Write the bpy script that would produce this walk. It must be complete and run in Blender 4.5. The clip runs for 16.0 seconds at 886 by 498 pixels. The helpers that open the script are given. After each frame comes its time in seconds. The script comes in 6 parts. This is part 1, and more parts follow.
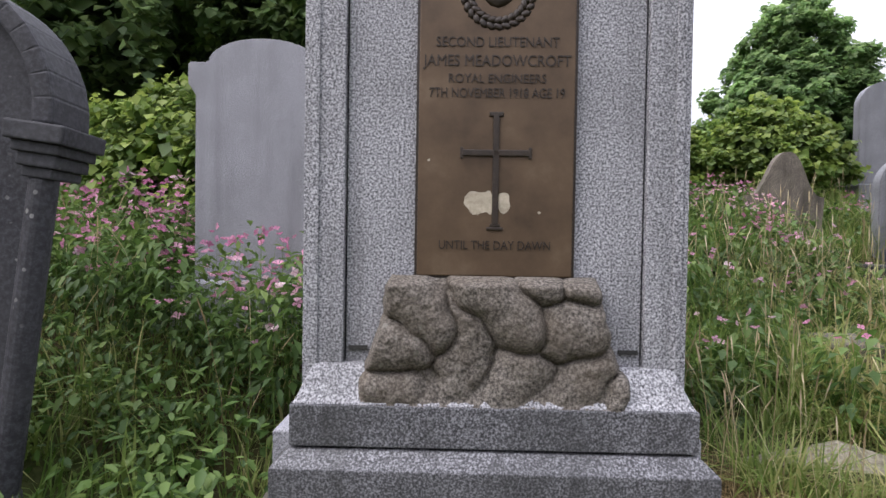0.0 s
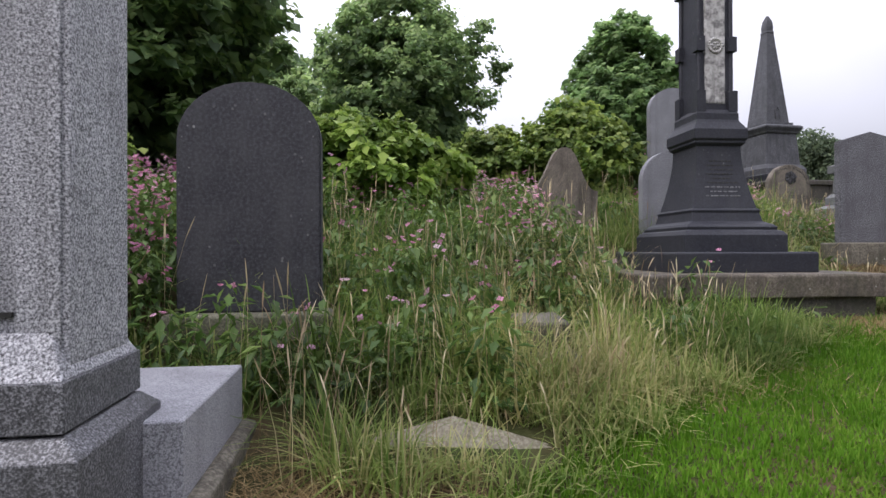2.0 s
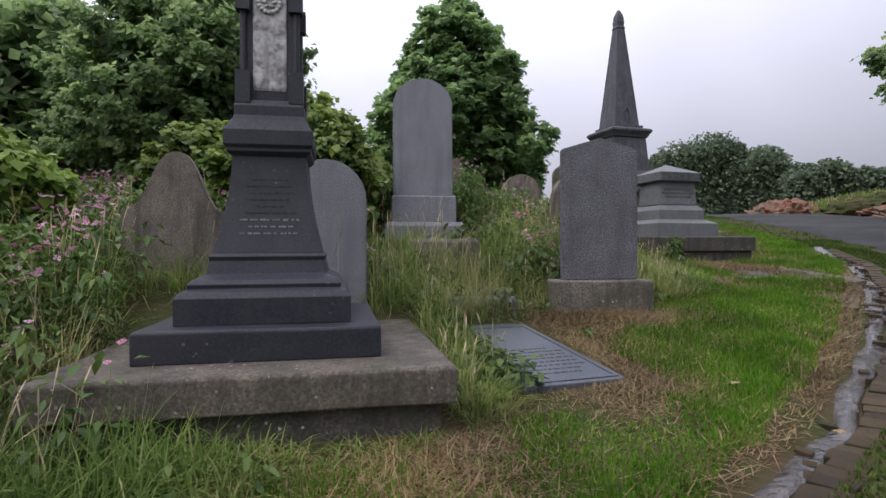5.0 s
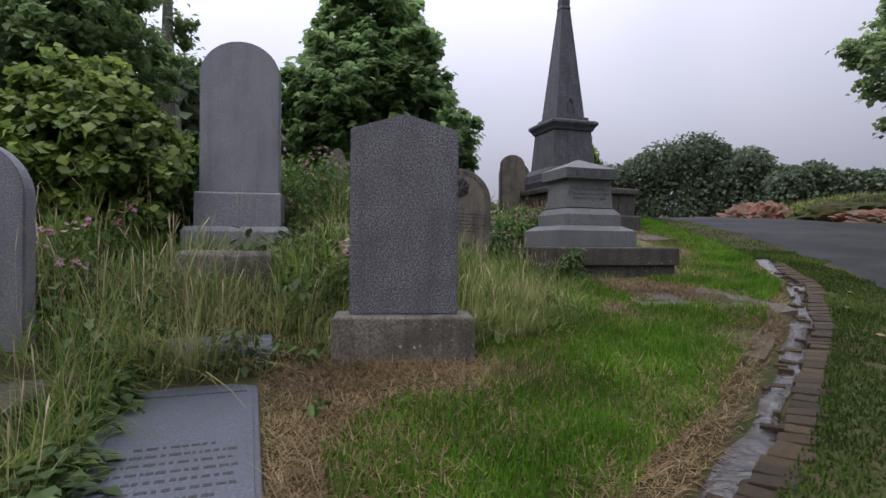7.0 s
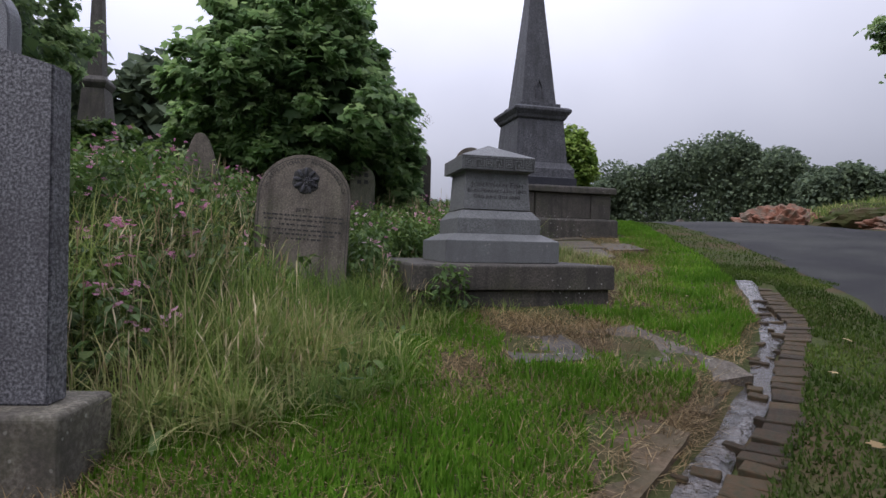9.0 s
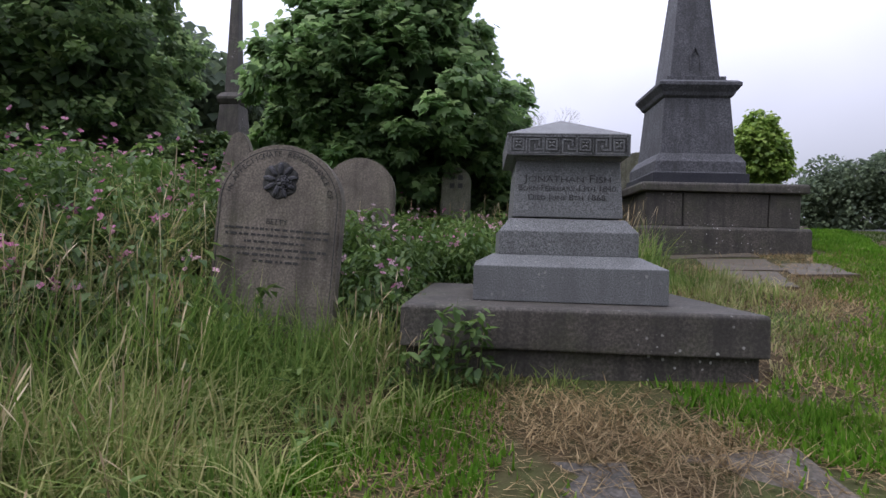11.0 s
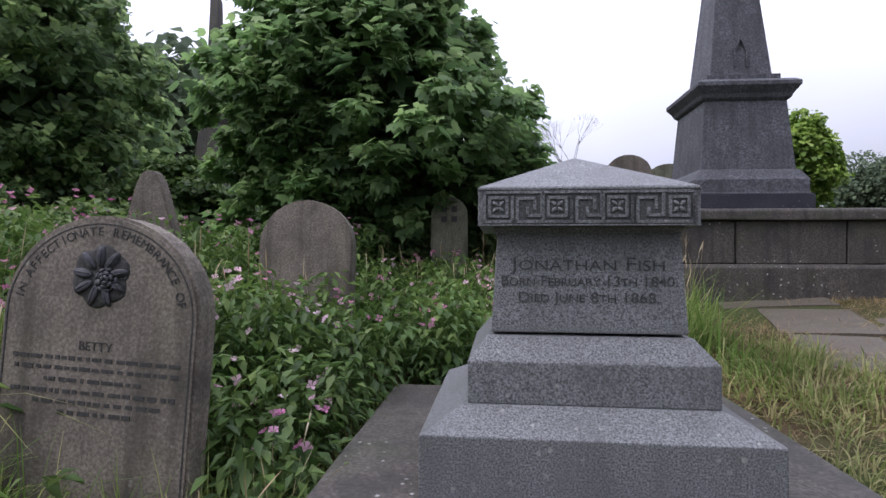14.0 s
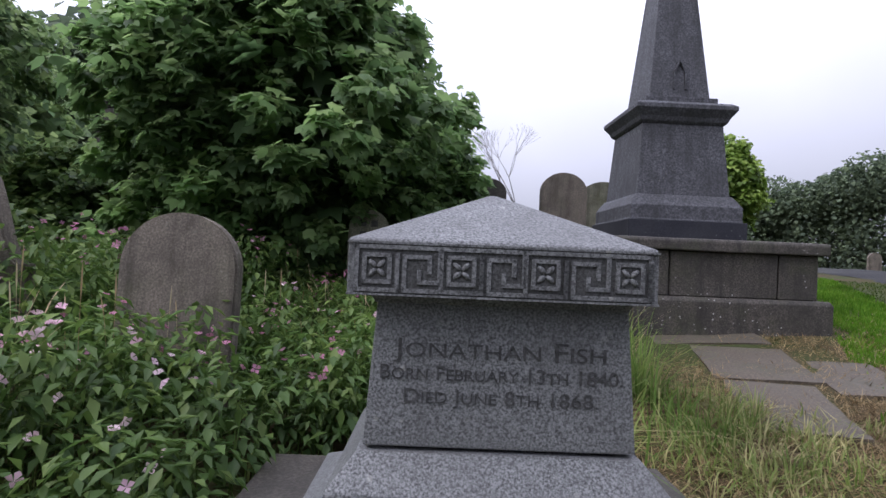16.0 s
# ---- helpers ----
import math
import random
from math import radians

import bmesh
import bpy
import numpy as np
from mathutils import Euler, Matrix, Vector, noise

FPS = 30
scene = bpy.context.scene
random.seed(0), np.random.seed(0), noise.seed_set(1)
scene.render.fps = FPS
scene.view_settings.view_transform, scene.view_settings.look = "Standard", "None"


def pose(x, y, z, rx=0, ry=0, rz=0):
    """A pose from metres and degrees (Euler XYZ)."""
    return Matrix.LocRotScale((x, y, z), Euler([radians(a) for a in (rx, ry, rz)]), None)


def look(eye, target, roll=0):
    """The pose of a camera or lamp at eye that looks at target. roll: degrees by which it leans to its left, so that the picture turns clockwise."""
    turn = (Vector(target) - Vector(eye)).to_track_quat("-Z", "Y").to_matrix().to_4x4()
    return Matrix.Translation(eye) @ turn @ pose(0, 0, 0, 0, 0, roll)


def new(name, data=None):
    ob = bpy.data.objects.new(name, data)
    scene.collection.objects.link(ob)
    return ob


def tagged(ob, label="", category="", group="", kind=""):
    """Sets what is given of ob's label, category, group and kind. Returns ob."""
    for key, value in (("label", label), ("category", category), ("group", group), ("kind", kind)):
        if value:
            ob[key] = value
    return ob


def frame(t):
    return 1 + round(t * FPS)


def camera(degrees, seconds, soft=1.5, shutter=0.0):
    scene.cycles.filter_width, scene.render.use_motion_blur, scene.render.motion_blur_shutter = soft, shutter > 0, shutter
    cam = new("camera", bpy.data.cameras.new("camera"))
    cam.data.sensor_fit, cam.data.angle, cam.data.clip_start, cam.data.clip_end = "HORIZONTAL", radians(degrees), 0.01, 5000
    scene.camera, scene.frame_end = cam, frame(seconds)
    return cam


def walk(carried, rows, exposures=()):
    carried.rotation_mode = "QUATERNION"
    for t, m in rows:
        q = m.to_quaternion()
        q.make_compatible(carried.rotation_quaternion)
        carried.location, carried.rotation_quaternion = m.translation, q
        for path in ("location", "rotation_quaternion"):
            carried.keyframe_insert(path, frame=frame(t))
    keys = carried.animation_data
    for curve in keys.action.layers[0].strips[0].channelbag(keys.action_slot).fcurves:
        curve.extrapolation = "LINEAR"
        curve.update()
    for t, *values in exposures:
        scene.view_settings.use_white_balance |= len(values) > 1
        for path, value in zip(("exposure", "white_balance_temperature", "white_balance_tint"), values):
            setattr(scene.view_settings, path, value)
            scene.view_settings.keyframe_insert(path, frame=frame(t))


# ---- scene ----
cam = camera(78.3, 16.0)
PATH = [
    (0, (-4.213, -3.314, 1.448), (-5.039, -1.493, 1.405), 0.9),
    (0.5, (-4.17, -3.332, 1.173), (-4.984, -1.506, 1.145), 1.2),
    (1, (-3.973, -3.322, 0.977), (-4.684, -1.452, 0.956), 1.5),
    (1.5, (-3.438, -3.096, 1.072), (-4.134, -1.221, 1.068), 0.9),
    (2, (-2.927, -2.568, 1.252), (-3.434, -0.634, 1.26), -0.2),
    (2.5, (-2.501, -2.251, 1.346), (-2.841, -0.28, 1.348), -0.2),
    (3, (-2.058, -1.815, 1.453), (-2.377, 0.159, 1.452), -0.3),
    (3.5, (-1.547, -1.344, 1.533), (-1.868, 0.63, 1.539), -0.4),
    (4, (-1.053, -0.942, 1.583), (-1.374, 1.032, 1.588), -0.5),
    (4.5, (-0.569, -0.514, 1.624), (-0.884, 1.461, 1.624), -0.4),
    (7, (1.427, 1.787, 1.838), (1.141, 3.767, 1.824), 0.5),
    (7.5, (1.769, 2.29, 1.855), (1.501, 4.272, 1.848), 0.6),
    (8, (2.174, 2.824, 1.915), (1.903, 4.806, 1.9), 0.8),
    (8.5, (2.561, 3.343, 1.946), (2.28, 5.323, 1.933), 0.5),
    (9, (2.847, 3.886, 1.993), (2.467, 5.849, 1.98), 1.2),
    (9.5, (3.118, 4.433, 2.036), (2.563, 6.355, 2.025), 1.1),
    (12, (3.343, 6.517, 2.353), (2.273, 8.207, 2.361), 2.0),
    (12.5, (3.211, 6.649, 2.484), (2.135, 8.334, 2.494), 1.9),
    (13, (3.119, 6.794, 2.487), (2.035, 8.474, 2.506), 1.7),
    (13.5, (2.994, 7.025, 2.548), (1.916, 8.71, 2.571), 0.9),
    (14, (2.902, 7.389, 2.643), (1.873, 9.104, 2.668), 0.2),
    (14.5, (2.778, 7.715, 2.732), (1.762, 9.438, 2.754), 0.6),
    (15, (2.713, 7.894, 2.815), (1.706, 9.622, 2.842), 0.9),
    (15.5, (2.76, 7.971, 2.837), (1.826, 9.739, 2.87), 1.9),
    (16, (2.767, 8.012, 2.847), (1.941, 9.833, 2.885), 2.4),
]
walk(cam, [(t, look(eye, target, roll)) for t, eye, target, roll in PATH],
     exposures=[(0.0, 0.54, 6450, 16), (1.5, 0.42, 6400, 17), (2.0, 0.3, 6400, 17), (2.6, 0.16, 6350, 18), (4.5, 0.0, 6300, 18), (7.0, -0.25, 6200, 19), (9.5, -0.25, 6150, 18), (12.0, 0.17, 6050, 20), (15.3, 0.21, 6050, 20), (16.0, 0.14, 6050, 20)])

# ---- light: overcast sky ----
world = bpy.data.worlds.new("sky")
scene.world = world
world.use_nodes = True
wn, wl = world.node_tree.nodes, world.node_tree.links
wn.clear()
w_out = wn.new("ShaderNodeOutputWorld")
w_bg = wn.new("ShaderNodeBackground")
w_sky = wn.new("ShaderNodeTexSky")
w_sky.sky_type = "NISHITA"
w_sky.sun_disc = False
w_sky.sun_elevation = radians(48)
w_sky.sun_rotation = radians(-141)
w_sky.air_density, w_sky.dust_density, w_sky.ozone_density = 1.0, 3.0, 1.0
w_tc = wn.new("ShaderNodeTexCoord")
w_noise = wn.new("ShaderNodeTexNoise")
w_noise.inputs["Scale"].default_value = 1.6
w_noise.inputs["Detail"].default_value = 5.0
w_ramp = wn.new("ShaderNodeValToRGB")
w_ramp.color_ramp.elements[0].position, w_ramp.color_ramp.elements[0].color = 0.25, (5.5, 5.75, 6.6, 1)
w_ramp.color_ramp.elements[1].position, w_ramp.color_ramp.elements[1].color = 0.75, (7.7, 7.9, 8.5, 1)
w_grad = wn.new("ShaderNodeVectorMath")
w_grad.operation = "DOT_PRODUCT"
w_grad.inputs[1].default_value = (-0.80, 0.30, 0.0)
w_mad = wn.new("ShaderNodeMath")
w_mad.operation = "MULTIPLY_ADD"
w_mad.inputs[1].default_value, w_mad.inputs[2].default_value = 0.40, 0.97
w_mul = wn.new("ShaderNodeMix")
w_mul.data_type, w_mul.blend_type = "RGBA", "MULTIPLY"
w_mul.inputs["Factor"].default_value = 1.0
w_sep = wn.new("ShaderNodeSeparateXYZ")
w_up = wn.new("ShaderNodeMath")
w_up.operation = "MULTIPLY_ADD"
w_up.use_clamp = False
w_up.inputs[1].default_value, w_up.inputs[2].default_value = 1.9, 0.285
w_max = wn.new("ShaderNodeMath")
w_max.operation = "MAXIMUM"
w_max.inputs[1].default_value = 0.0
w_zen = wn.new("ShaderNodeMath")
w_zen.operation = "MULTIPLY"
wl.new(w_tc.outputs["Generated"], w_sep.inputs["Vector"])
wl.new(w_sep.outputs["Z"], w_max.inputs[0])
wl.new(w_max.outputs["Value"], w_up.inputs[0])
wl.new(w_up.outputs["Value"], w_zen.inputs[0])
wl.new(w_mad.outputs["Value"], w_zen.inputs[1])
w_mix = wn.new("ShaderNodeMix")
w_mix.data_type = "RGBA"
w_mix.inputs["Factor"].default_value = 0.94
wl.new(w_tc.outputs["Generated"], w_noise.inputs["Vector"])
wl.new(w_tc.outputs["Generated"], w_grad.inputs[0])
wl.new(w_grad.outputs["Value"], w_mad.inputs[0])
wl.new(w_noise.outputs["Fac"], w_ramp.inputs["Fac"])
wl.new(w_ramp.outputs["Color"], w_mul.inputs["A"])
wl.new(w_zen.outputs["Value"], w_mul.inputs["B"])
wl.new(w_sky.outputs["Color"], w_mix.inputs["A"])
wl.new(w_mul.outputs["Result"], w_mix.inputs["B"])
wl.new(w_mix.outputs["Result"], w_bg.inputs["Color"])
w_bg.inputs["Strength"].default_value = 0.15
wl.new(w_bg.outputs["Background"], w_out.inputs["Surface"])

sun = new("sun", bpy.data.lights.new("sun", "SUN"))
sun.data.energy, sun.data.angle, sun.data.color = 1.5, radians(40), (1.0, 0.97, 0.92)
sun.matrix_world = look((-20, -20, 38), (0, 5, 0))

# ---- materials ----
def nodes_of(name):
    m = bpy.data.materials.new(name)
    m.use_nodes = True
    nt = m.node_tree
    bsdf = nt.nodes["Principled BSDF"]
    return m, nt, bsdf


def noise_node(nt, vec, scale, detail=4.0, rough=0.55):
    n = nt.nodes.new("ShaderNodeTexNoise")
    n.inputs["Scale"].default_value, n.inputs["Detail"].default_value, n.inputs["Roughness"].default_value = scale, detail, rough
    nt.links.new(vec, n.inputs["Vector"])
    return n.outputs["Fac"]


def ramp_node(nt, fac, stops):
    r = nt.nodes.new("ShaderNodeValToRGB")
    el = r.color_ramp.elements
    while len(el) < len(stops):
        el.new(0.5)
    for e, (p, c) in zip(el, stops):
        e.position, e.color = p, (*c, 1)
    nt.links.new(fac, r.inputs["Fac"])
    return r.outputs["Color"]


def mix_node(nt, fac, a, b, blend="MIX"):
    n = nt.nodes.new("ShaderNodeMix")
    n.data_type, n.blend_type = "RGBA", blend
    for sock, v in (("Factor", fac), ("A", a), ("B", b)):
        if isinstance(v, (int, float)):
            n.inputs[sock].default_value = v
        elif isinstance(v, tuple):
            n.inputs[sock].default_value = (*v, 1)
        else:
            nt.links.new(v, n.inputs[sock])
    return n.outputs["Result"]


def coords(nt, scale=(1, 1, 1), kind="Object"):
    tc = nt.nodes.new("ShaderNodeTexCoord")
    mp = nt.nodes.new("ShaderNodeMapping")
    mp.inputs["Scale"].default_value = scale
    nt.links.new(tc.outputs[kind], mp.inputs["Vector"])
    return mp.outputs["Vector"]


def bump_node(nt, height, strength, distance, bsdf):
    b = nt.nodes.new("ShaderNodeBump")
    b.inputs["Strength"].default_value, b.inputs["Distance"].default_value = strength, distance
    nt.links.new(height, b.inputs["Height"])
    nt.links.new(b.outputs["Normal"], bsdf.inputs["Normal"])


def stone(name, dark, mid, light, grain=160.0, stain=(0.05, 0.05, 0.045), stain_amt=0.5, streaks=0.5, rough=0.7,
          lichen=0.0, lichen_col=(0.55, 0.55, 0.48), moss=0.0, relief=0.3, patchy=(0.42, 0.68)):
    """Stone with fine grain, weather stains, run-off streaks and lichen spots."""
    m, nt, bsdf = nodes_of(name)
    v = coords(nt)
    g = noise_node(nt, v, grain, 2.0, 0.7)
    col = ramp_node(nt, g, [(0.34, dark), (0.5, mid), (0.64, light)])
    mottled = noise_node(nt, v, 3.0, 6.0, 0.65)
    f = ramp_node(nt, mottled, [(patchy[0], (0, 0, 0)), (patchy[1], (stain_amt,) * 3)])
    col = mix_node(nt, f, col, stain)
    sv = coords(nt, (9.0, 9.0, 0.7))
    s = noise_node(nt, sv, 1.0, 5.0, 0.6)
    f2 = ramp_node(nt, s, [(0.48, (0, 0, 0)), (0.7, (streaks,) * 3)])
    col = mix_node(nt, f2, col, tuple(c * 0.7 for c in stain))
    if moss > 0:
        mo = noise_node(nt, v, 2.2, 7.0, 0.7)
        f4 = ramp_node(nt, mo, [(0.5, (0, 0, 0)), (0.72, (moss,) * 3)])
        col = mix_node(nt, f4, col, (0.07, 0.085, 0.03))
    if lichen > 0:
        vo = nt.nodes.new("ShaderNodeTexVoronoi")
        vo.inputs["Scale"].default_value = 17.0
        nt.links.new(v, vo.inputs["Vector"])
        wob = noise_node(nt, v, 60.0, 3.0)
        ad = nt.nodes.new("ShaderNodeMath")
        ad.operation = "MULTIPLY_ADD"
        ad.inputs[1].default_value = 0.25
        nt.links.new(wob, ad.inputs[0])
        nt.links.new(vo.outputs["Distance"], ad.inputs[2])
        spots = ramp_node(nt, ad.outputs["Value"], [(0.24, (1, 1, 1)), (0.29, (0, 0, 0))])
        where = ramp_node(nt, noise_node(nt, v, 1.7, 3.0), [(0.5, (0, 0, 0)), (0.62, (lichen,) * 3)])
        col = mix_node(nt, mix_node(nt, 1.0, spots, where, "MULTIPLY"), col, lichen_col)
    nt.links.new(col, bsdf.inputs["Base Color"])
    bsdf.inputs["Roughness"].default_value = rough
    bsdf.inputs["Specular IOR Level"].default_value = 0.4
    h = noise_node(nt, v, 45.0, 6.0, 0.7)
    bump_node(nt, h, relief, 0.004, bsdf)
    return m


GRANITE = stone("light_granite", (0.04, 0.04, 0.045), (0.30, 0.30, 0.32), (0.63, 0.63, 0.65), grain=140, stain=(0.10, 0.10, 0.10), stain_amt=0.3, streaks=0.35, rough=0.6)
GRANITE_DARK = stone("weathered_dark_granite", (0.022, 0.022, 0.025), (0.108, 0.108, 0.117), (0.31, 0.31, 0.33), grain=140, stain=(0.05, 0.05, 0.05), stain_amt=0.5, streaks=0.75, rough=0.5)
ROCKFACE = stone("rock_faced_brown_granite", (0.040, 0.036, 0.032), (0.137, 0.121, 0.105), (0.257, 0.233, 0.201), grain=110, stain=(0.11, 0.085, 0.06), stain_amt=0.6, streaks=0.2, relief=0.6, rough=0.85, lichen=0.2)
GREY_GRANITE = stone("plain_grey_granite", (0.115, 0.115, 0.127), (0.31, 0.31, 0.333), (0.483, 0.483, 0.517), grain=170, stain=(0.16, 0.16, 0.17), stain_amt=0.4, streaks=0.3, rough=0.6)
PURPLE_GRANITE = stone("pecked_mauve_grey_granite", (0.0317, 0.0325, 0.0361), (0.113, 0.112, 0.123), (0.254, 0.253, 0.268), grain=85, stain=(0.05, 0.045, 0.052), stain_amt=0.5, streaks=0.2, rough=0.6, relief=0.8)
SLATE_GREY = stone("smooth_blue_grey_stone", (0.125, 0.127, 0.138), (0.20, 0.203, 0.22), (0.285, 0.29, 0.305), grain=95, stain=(0.12, 0.12, 0.135), stain_amt=0.5, streaks=0.3, rough=0.55)
PEDESTAL_GREY = stone("pedestal_grey_granite", (0.040, 0.041, 0.041), (0.135, 0.140, 0.139), (0.235, 0.242, 0.243), grain=150, stain=(0.10, 0.10, 0.10), stain_amt=0.5, streaks=0.35, rough=0.55, lichen=0.25)
# dark colour that paints the shade between the key ribs
KEYFIELD = stone("shade_dark_carved_ground", (0.03, 0.03, 0.03), (0.062, 0.063, 0.062), (0.10, 0.102, 0.10), grain=120, stain=(0.05, 0.05, 0.045), rough=0.75)
SOOT = stone("soot_black_sandstone", (0.0126, 0.0133, 0.0184), (0.0178, 0.0187, 0.0258), (0.0266, 0.0281, 0.0377), grain=60, stain=(0.055, 0.055, 0.058), stain_amt=0.3, streaks=0.15, rough=0.6, lichen=0.25, lichen_col=(0.3, 0.3, 0.28))
SOOT_PALE = stone("scoured_pale_sandstone", (0.19, 0.185, 0.18), (0.42, 0.41, 0.39), (0.56, 0.55, 0.53), grain=14, stain=(0.11, 0.108, 0.104), stain_amt=0.6, streaks=0.8, rough=0.8)
BLACKSLAB = stone("blackened_headstone", (0.0168, 0.0168, 0.0208), (0.0316, 0.0316, 0.0376), (0.0558, 0.0558, 0.0654), grain=50, stain=(0.075, 0.075, 0.08), stain_amt=0.45, streaks=0.35, rough=0.65, lichen=0.6, lichen_col=(0.36, 0.36, 0.34))
BROWNSTONE = stone("weathered_brown_sandstone", (0.115, 0.0972, 0.0783), (0.176, 0.149, 0.121), (0.257, 0.223, 0.182), grain=70, stain=(0.05, 0.044, 0.036), stain_amt=0.75, streaks=0.6, rough=0.85, lichen=0.55, lichen_col=(0.34, 0.34, 0.28), moss=0.3)
BROWNSLAB = stone("brown_sooty_sandstone", (0.075, 0.062, 0.048), (0.115, 0.096, 0.074), (0.175, 0.15, 0.12), grain=55, stain=(0.045, 0.04, 0.034), stain_amt=0.8, streaks=0.8, rough=0.85, lichen=0.5, moss=0.3, relief=0.7)
GREENSTONE = stone("algae_green_sandstone", (0.098, 0.098, 0.07), (0.168, 0.161, 0.119), (0.252, 0.245, 0.182), grain=60, stain=(0.05, 0.052, 0.032), stain_amt=0.8, streaks=0.6, rough=0.9, moss=0.6, lichen=0.3)
PLINTHSTONE = stone("dirty_buff_sandstone", (0.090, 0.079, 0.060), (0.150, 0.135, 0.105), (0.225, 0.203, 0.165), grain=50, stain=(0.05, 0.045, 0.038), stain_amt=0.8, streaks=0.7, rough=0.9, lichen=0.6, moss=0.3, relief=0.7)
COPINGSTONE = stone("pale_buff_coping", (0.17, 0.15, 0.105), (0.27, 0.24, 0.175), (0.38, 0.35, 0.27), grain=50, stain=(0.11, 0.10, 0.075), stain_amt=0.7, streaks=0.3, rough=0.9, lichen=0.5, moss=0.3, relief=0.7)
DARKPLINTH = stone("dark_wet_sandstone", (0.040, 0.035, 0.029), (0.069, 0.061, 0.051), (0.112, 0.100, 0.085), grain=55, stain=(0.035, 0.032, 0.028), stain_amt=0.8, streaks=0.8, rough=0.7, lichen=0.75, lichen_col=(0.5, 0.5, 0.46), moss=0.35, relief=0.6)
OBELISKSTONE = stone("sooty_grey_obelisk_stone", (0.0415, 0.0421, 0.0468), (0.0802, 0.0814, 0.09), (0.132, 0.134, 0.148), grain=40, stain=(0.045, 0.045, 0.048), stain_amt=0.7, streaks=0.6, rough=0.7, lichen=0.2)
LEDGERSTONE = stone("wet_slate_ledger", (0.063, 0.0731, 0.091), (0.0909, 0.103, 0.126), (0.126, 0.14, 0.164), grain=80, stain=(0.08, 0.085, 0.095), stain_amt=0.6, streaks=0.1, rough=0.45, moss=0.15)
PALEFLAG = stone("flat_paving_flag", (0.060, 0.048, 0.034), (0.088, 0.071, 0.051), (0.125, 0.102, 0.075), grain=50, stain=(0.08, 0.07, 0.055), stain_amt=0.8, streaks=0.0, rough=0.7, moss=0.3)
# shade in incised letters, put into the letter colour
CUTLETTER = stone("shade_coloured_cut_letters", (0.03, 0.03, 0.03), (0.05, 0.05, 0.05), (0.075, 0.075, 0.075), grain=60, rough=0.8)
# dark letter colour, also painted where slots and recesses are in shade
INK = stone("dark_letters_and_recess_shade", (0.02, 0.02, 0.02), (0.035, 0.034, 0.032), (0.06, 0.058, 0.055), grain=60, rough=0.8)
LEADLETTER = stone("grey_lead_letters", (0.16, 0.16, 0.17), (0.22, 0.22, 0.23), (0.3, 0.3, 0.31), grain=60, rough=0.6)


def bronze_material():
    m, nt, bsdf = nodes_of("tarnished_bronze")
    v = coords(nt)
    n1 = noise_node(nt, v, 7.0, 6.0, 0.6)
    col = ramp_node(nt, n1, [(0.3, (0.075, 0.048, 0.028)), (0.6, (0.125, 0.082, 0.048)), (0.8, (0.17, 0.12, 0.075))])
    nt.links.new(col, bsdf.inputs["Base Color"])
    bsdf.inputs["Metallic"].default_value = 0.35
    bsdf.inputs["Roughness"].default_value = 0.5
    bump_node(nt, noise_node(nt, v, 90.0, 4.0), 0.2, 0.002, bsdf)
    return m


def flat_rough(name, c1, c2, scale, rough=0.8, relief=0.3, c3=None, s2=2.0, rlow=None):
    """Two-scale mottled surface."""
    m, nt, bsdf = nodes_of(name)
    v = coords(nt)
    col = ramp_node(nt, noise_node(nt, v, scale, 5.0, 0.65), [(0.35, c1), (0.65, c2)])
    if c3:
        col = mix_node(nt, ramp_node(nt, noise_node(nt, v, s2, 6.0, 0.6), [(0.42, (0, 0, 0)), (0.62, (1, 1, 1))]), col, c3)
    nt.links.new(col, bsdf.inputs["Base Color"])
    bsdf.inputs["Roughness"].default_value = rough
    bsdf.inputs["Specular IOR Level"].default_value = 0.15 if rough > 0.7 else 0.45
    bump_node(nt, noise_node(nt, v, scale * 0.8, 5.0, 0.7), relief, 0.01, bsdf)
    return m


BRONZE = bronze_material()
BRONZE_DARK = flat_rough("dark_bronze_relief", (0.022, 0.015, 0.010), (0.04, 0.027, 0.018), 40, 0.5)
PLASTERWHITE = flat_rough("pale_bare_patch", (0.38, 0.33, 0.25), (0.55, 0.49, 0.38), 40, 0.9)
SOIL = flat_rough("earth_and_moss", (0.030, 0.042, 0.012), (0.062, 0.072, 0.023), 26, 0.95, 1.0, (0.075, 0.054, 0.030), 1.3)
ASPHALT = flat_rough("worn_asphalt", (0.0109, 0.0109, 0.0114), (0.0208, 0.0203, 0.0218), 90, 0.75, 0.5, (0.037, 0.038, 0.034), 0.6)
ASPHALT.node_tree.nodes["Principled BSDF"].inputs["Specular IOR Level"].default_value = 0.2
BRICKRUBBLE = flat_rough("red_brick_rubble", (0.17, 0.07, 0.045), (0.30, 0.15, 0.10), 9, 0.9, 0.8, (0.16, 0.13, 0.10), 3.0)
SETT = flat_rough("wet_stone_sett", (0.036, 0.023, 0.012), (0.095, 0.057, 0.028), 30, 0.68, 0.8, (0.038, 0.034, 0.017), 4.0)
SETT.node_tree.nodes["Principled BSDF"].inputs["Specular IOR Level"].default_value = 0.25


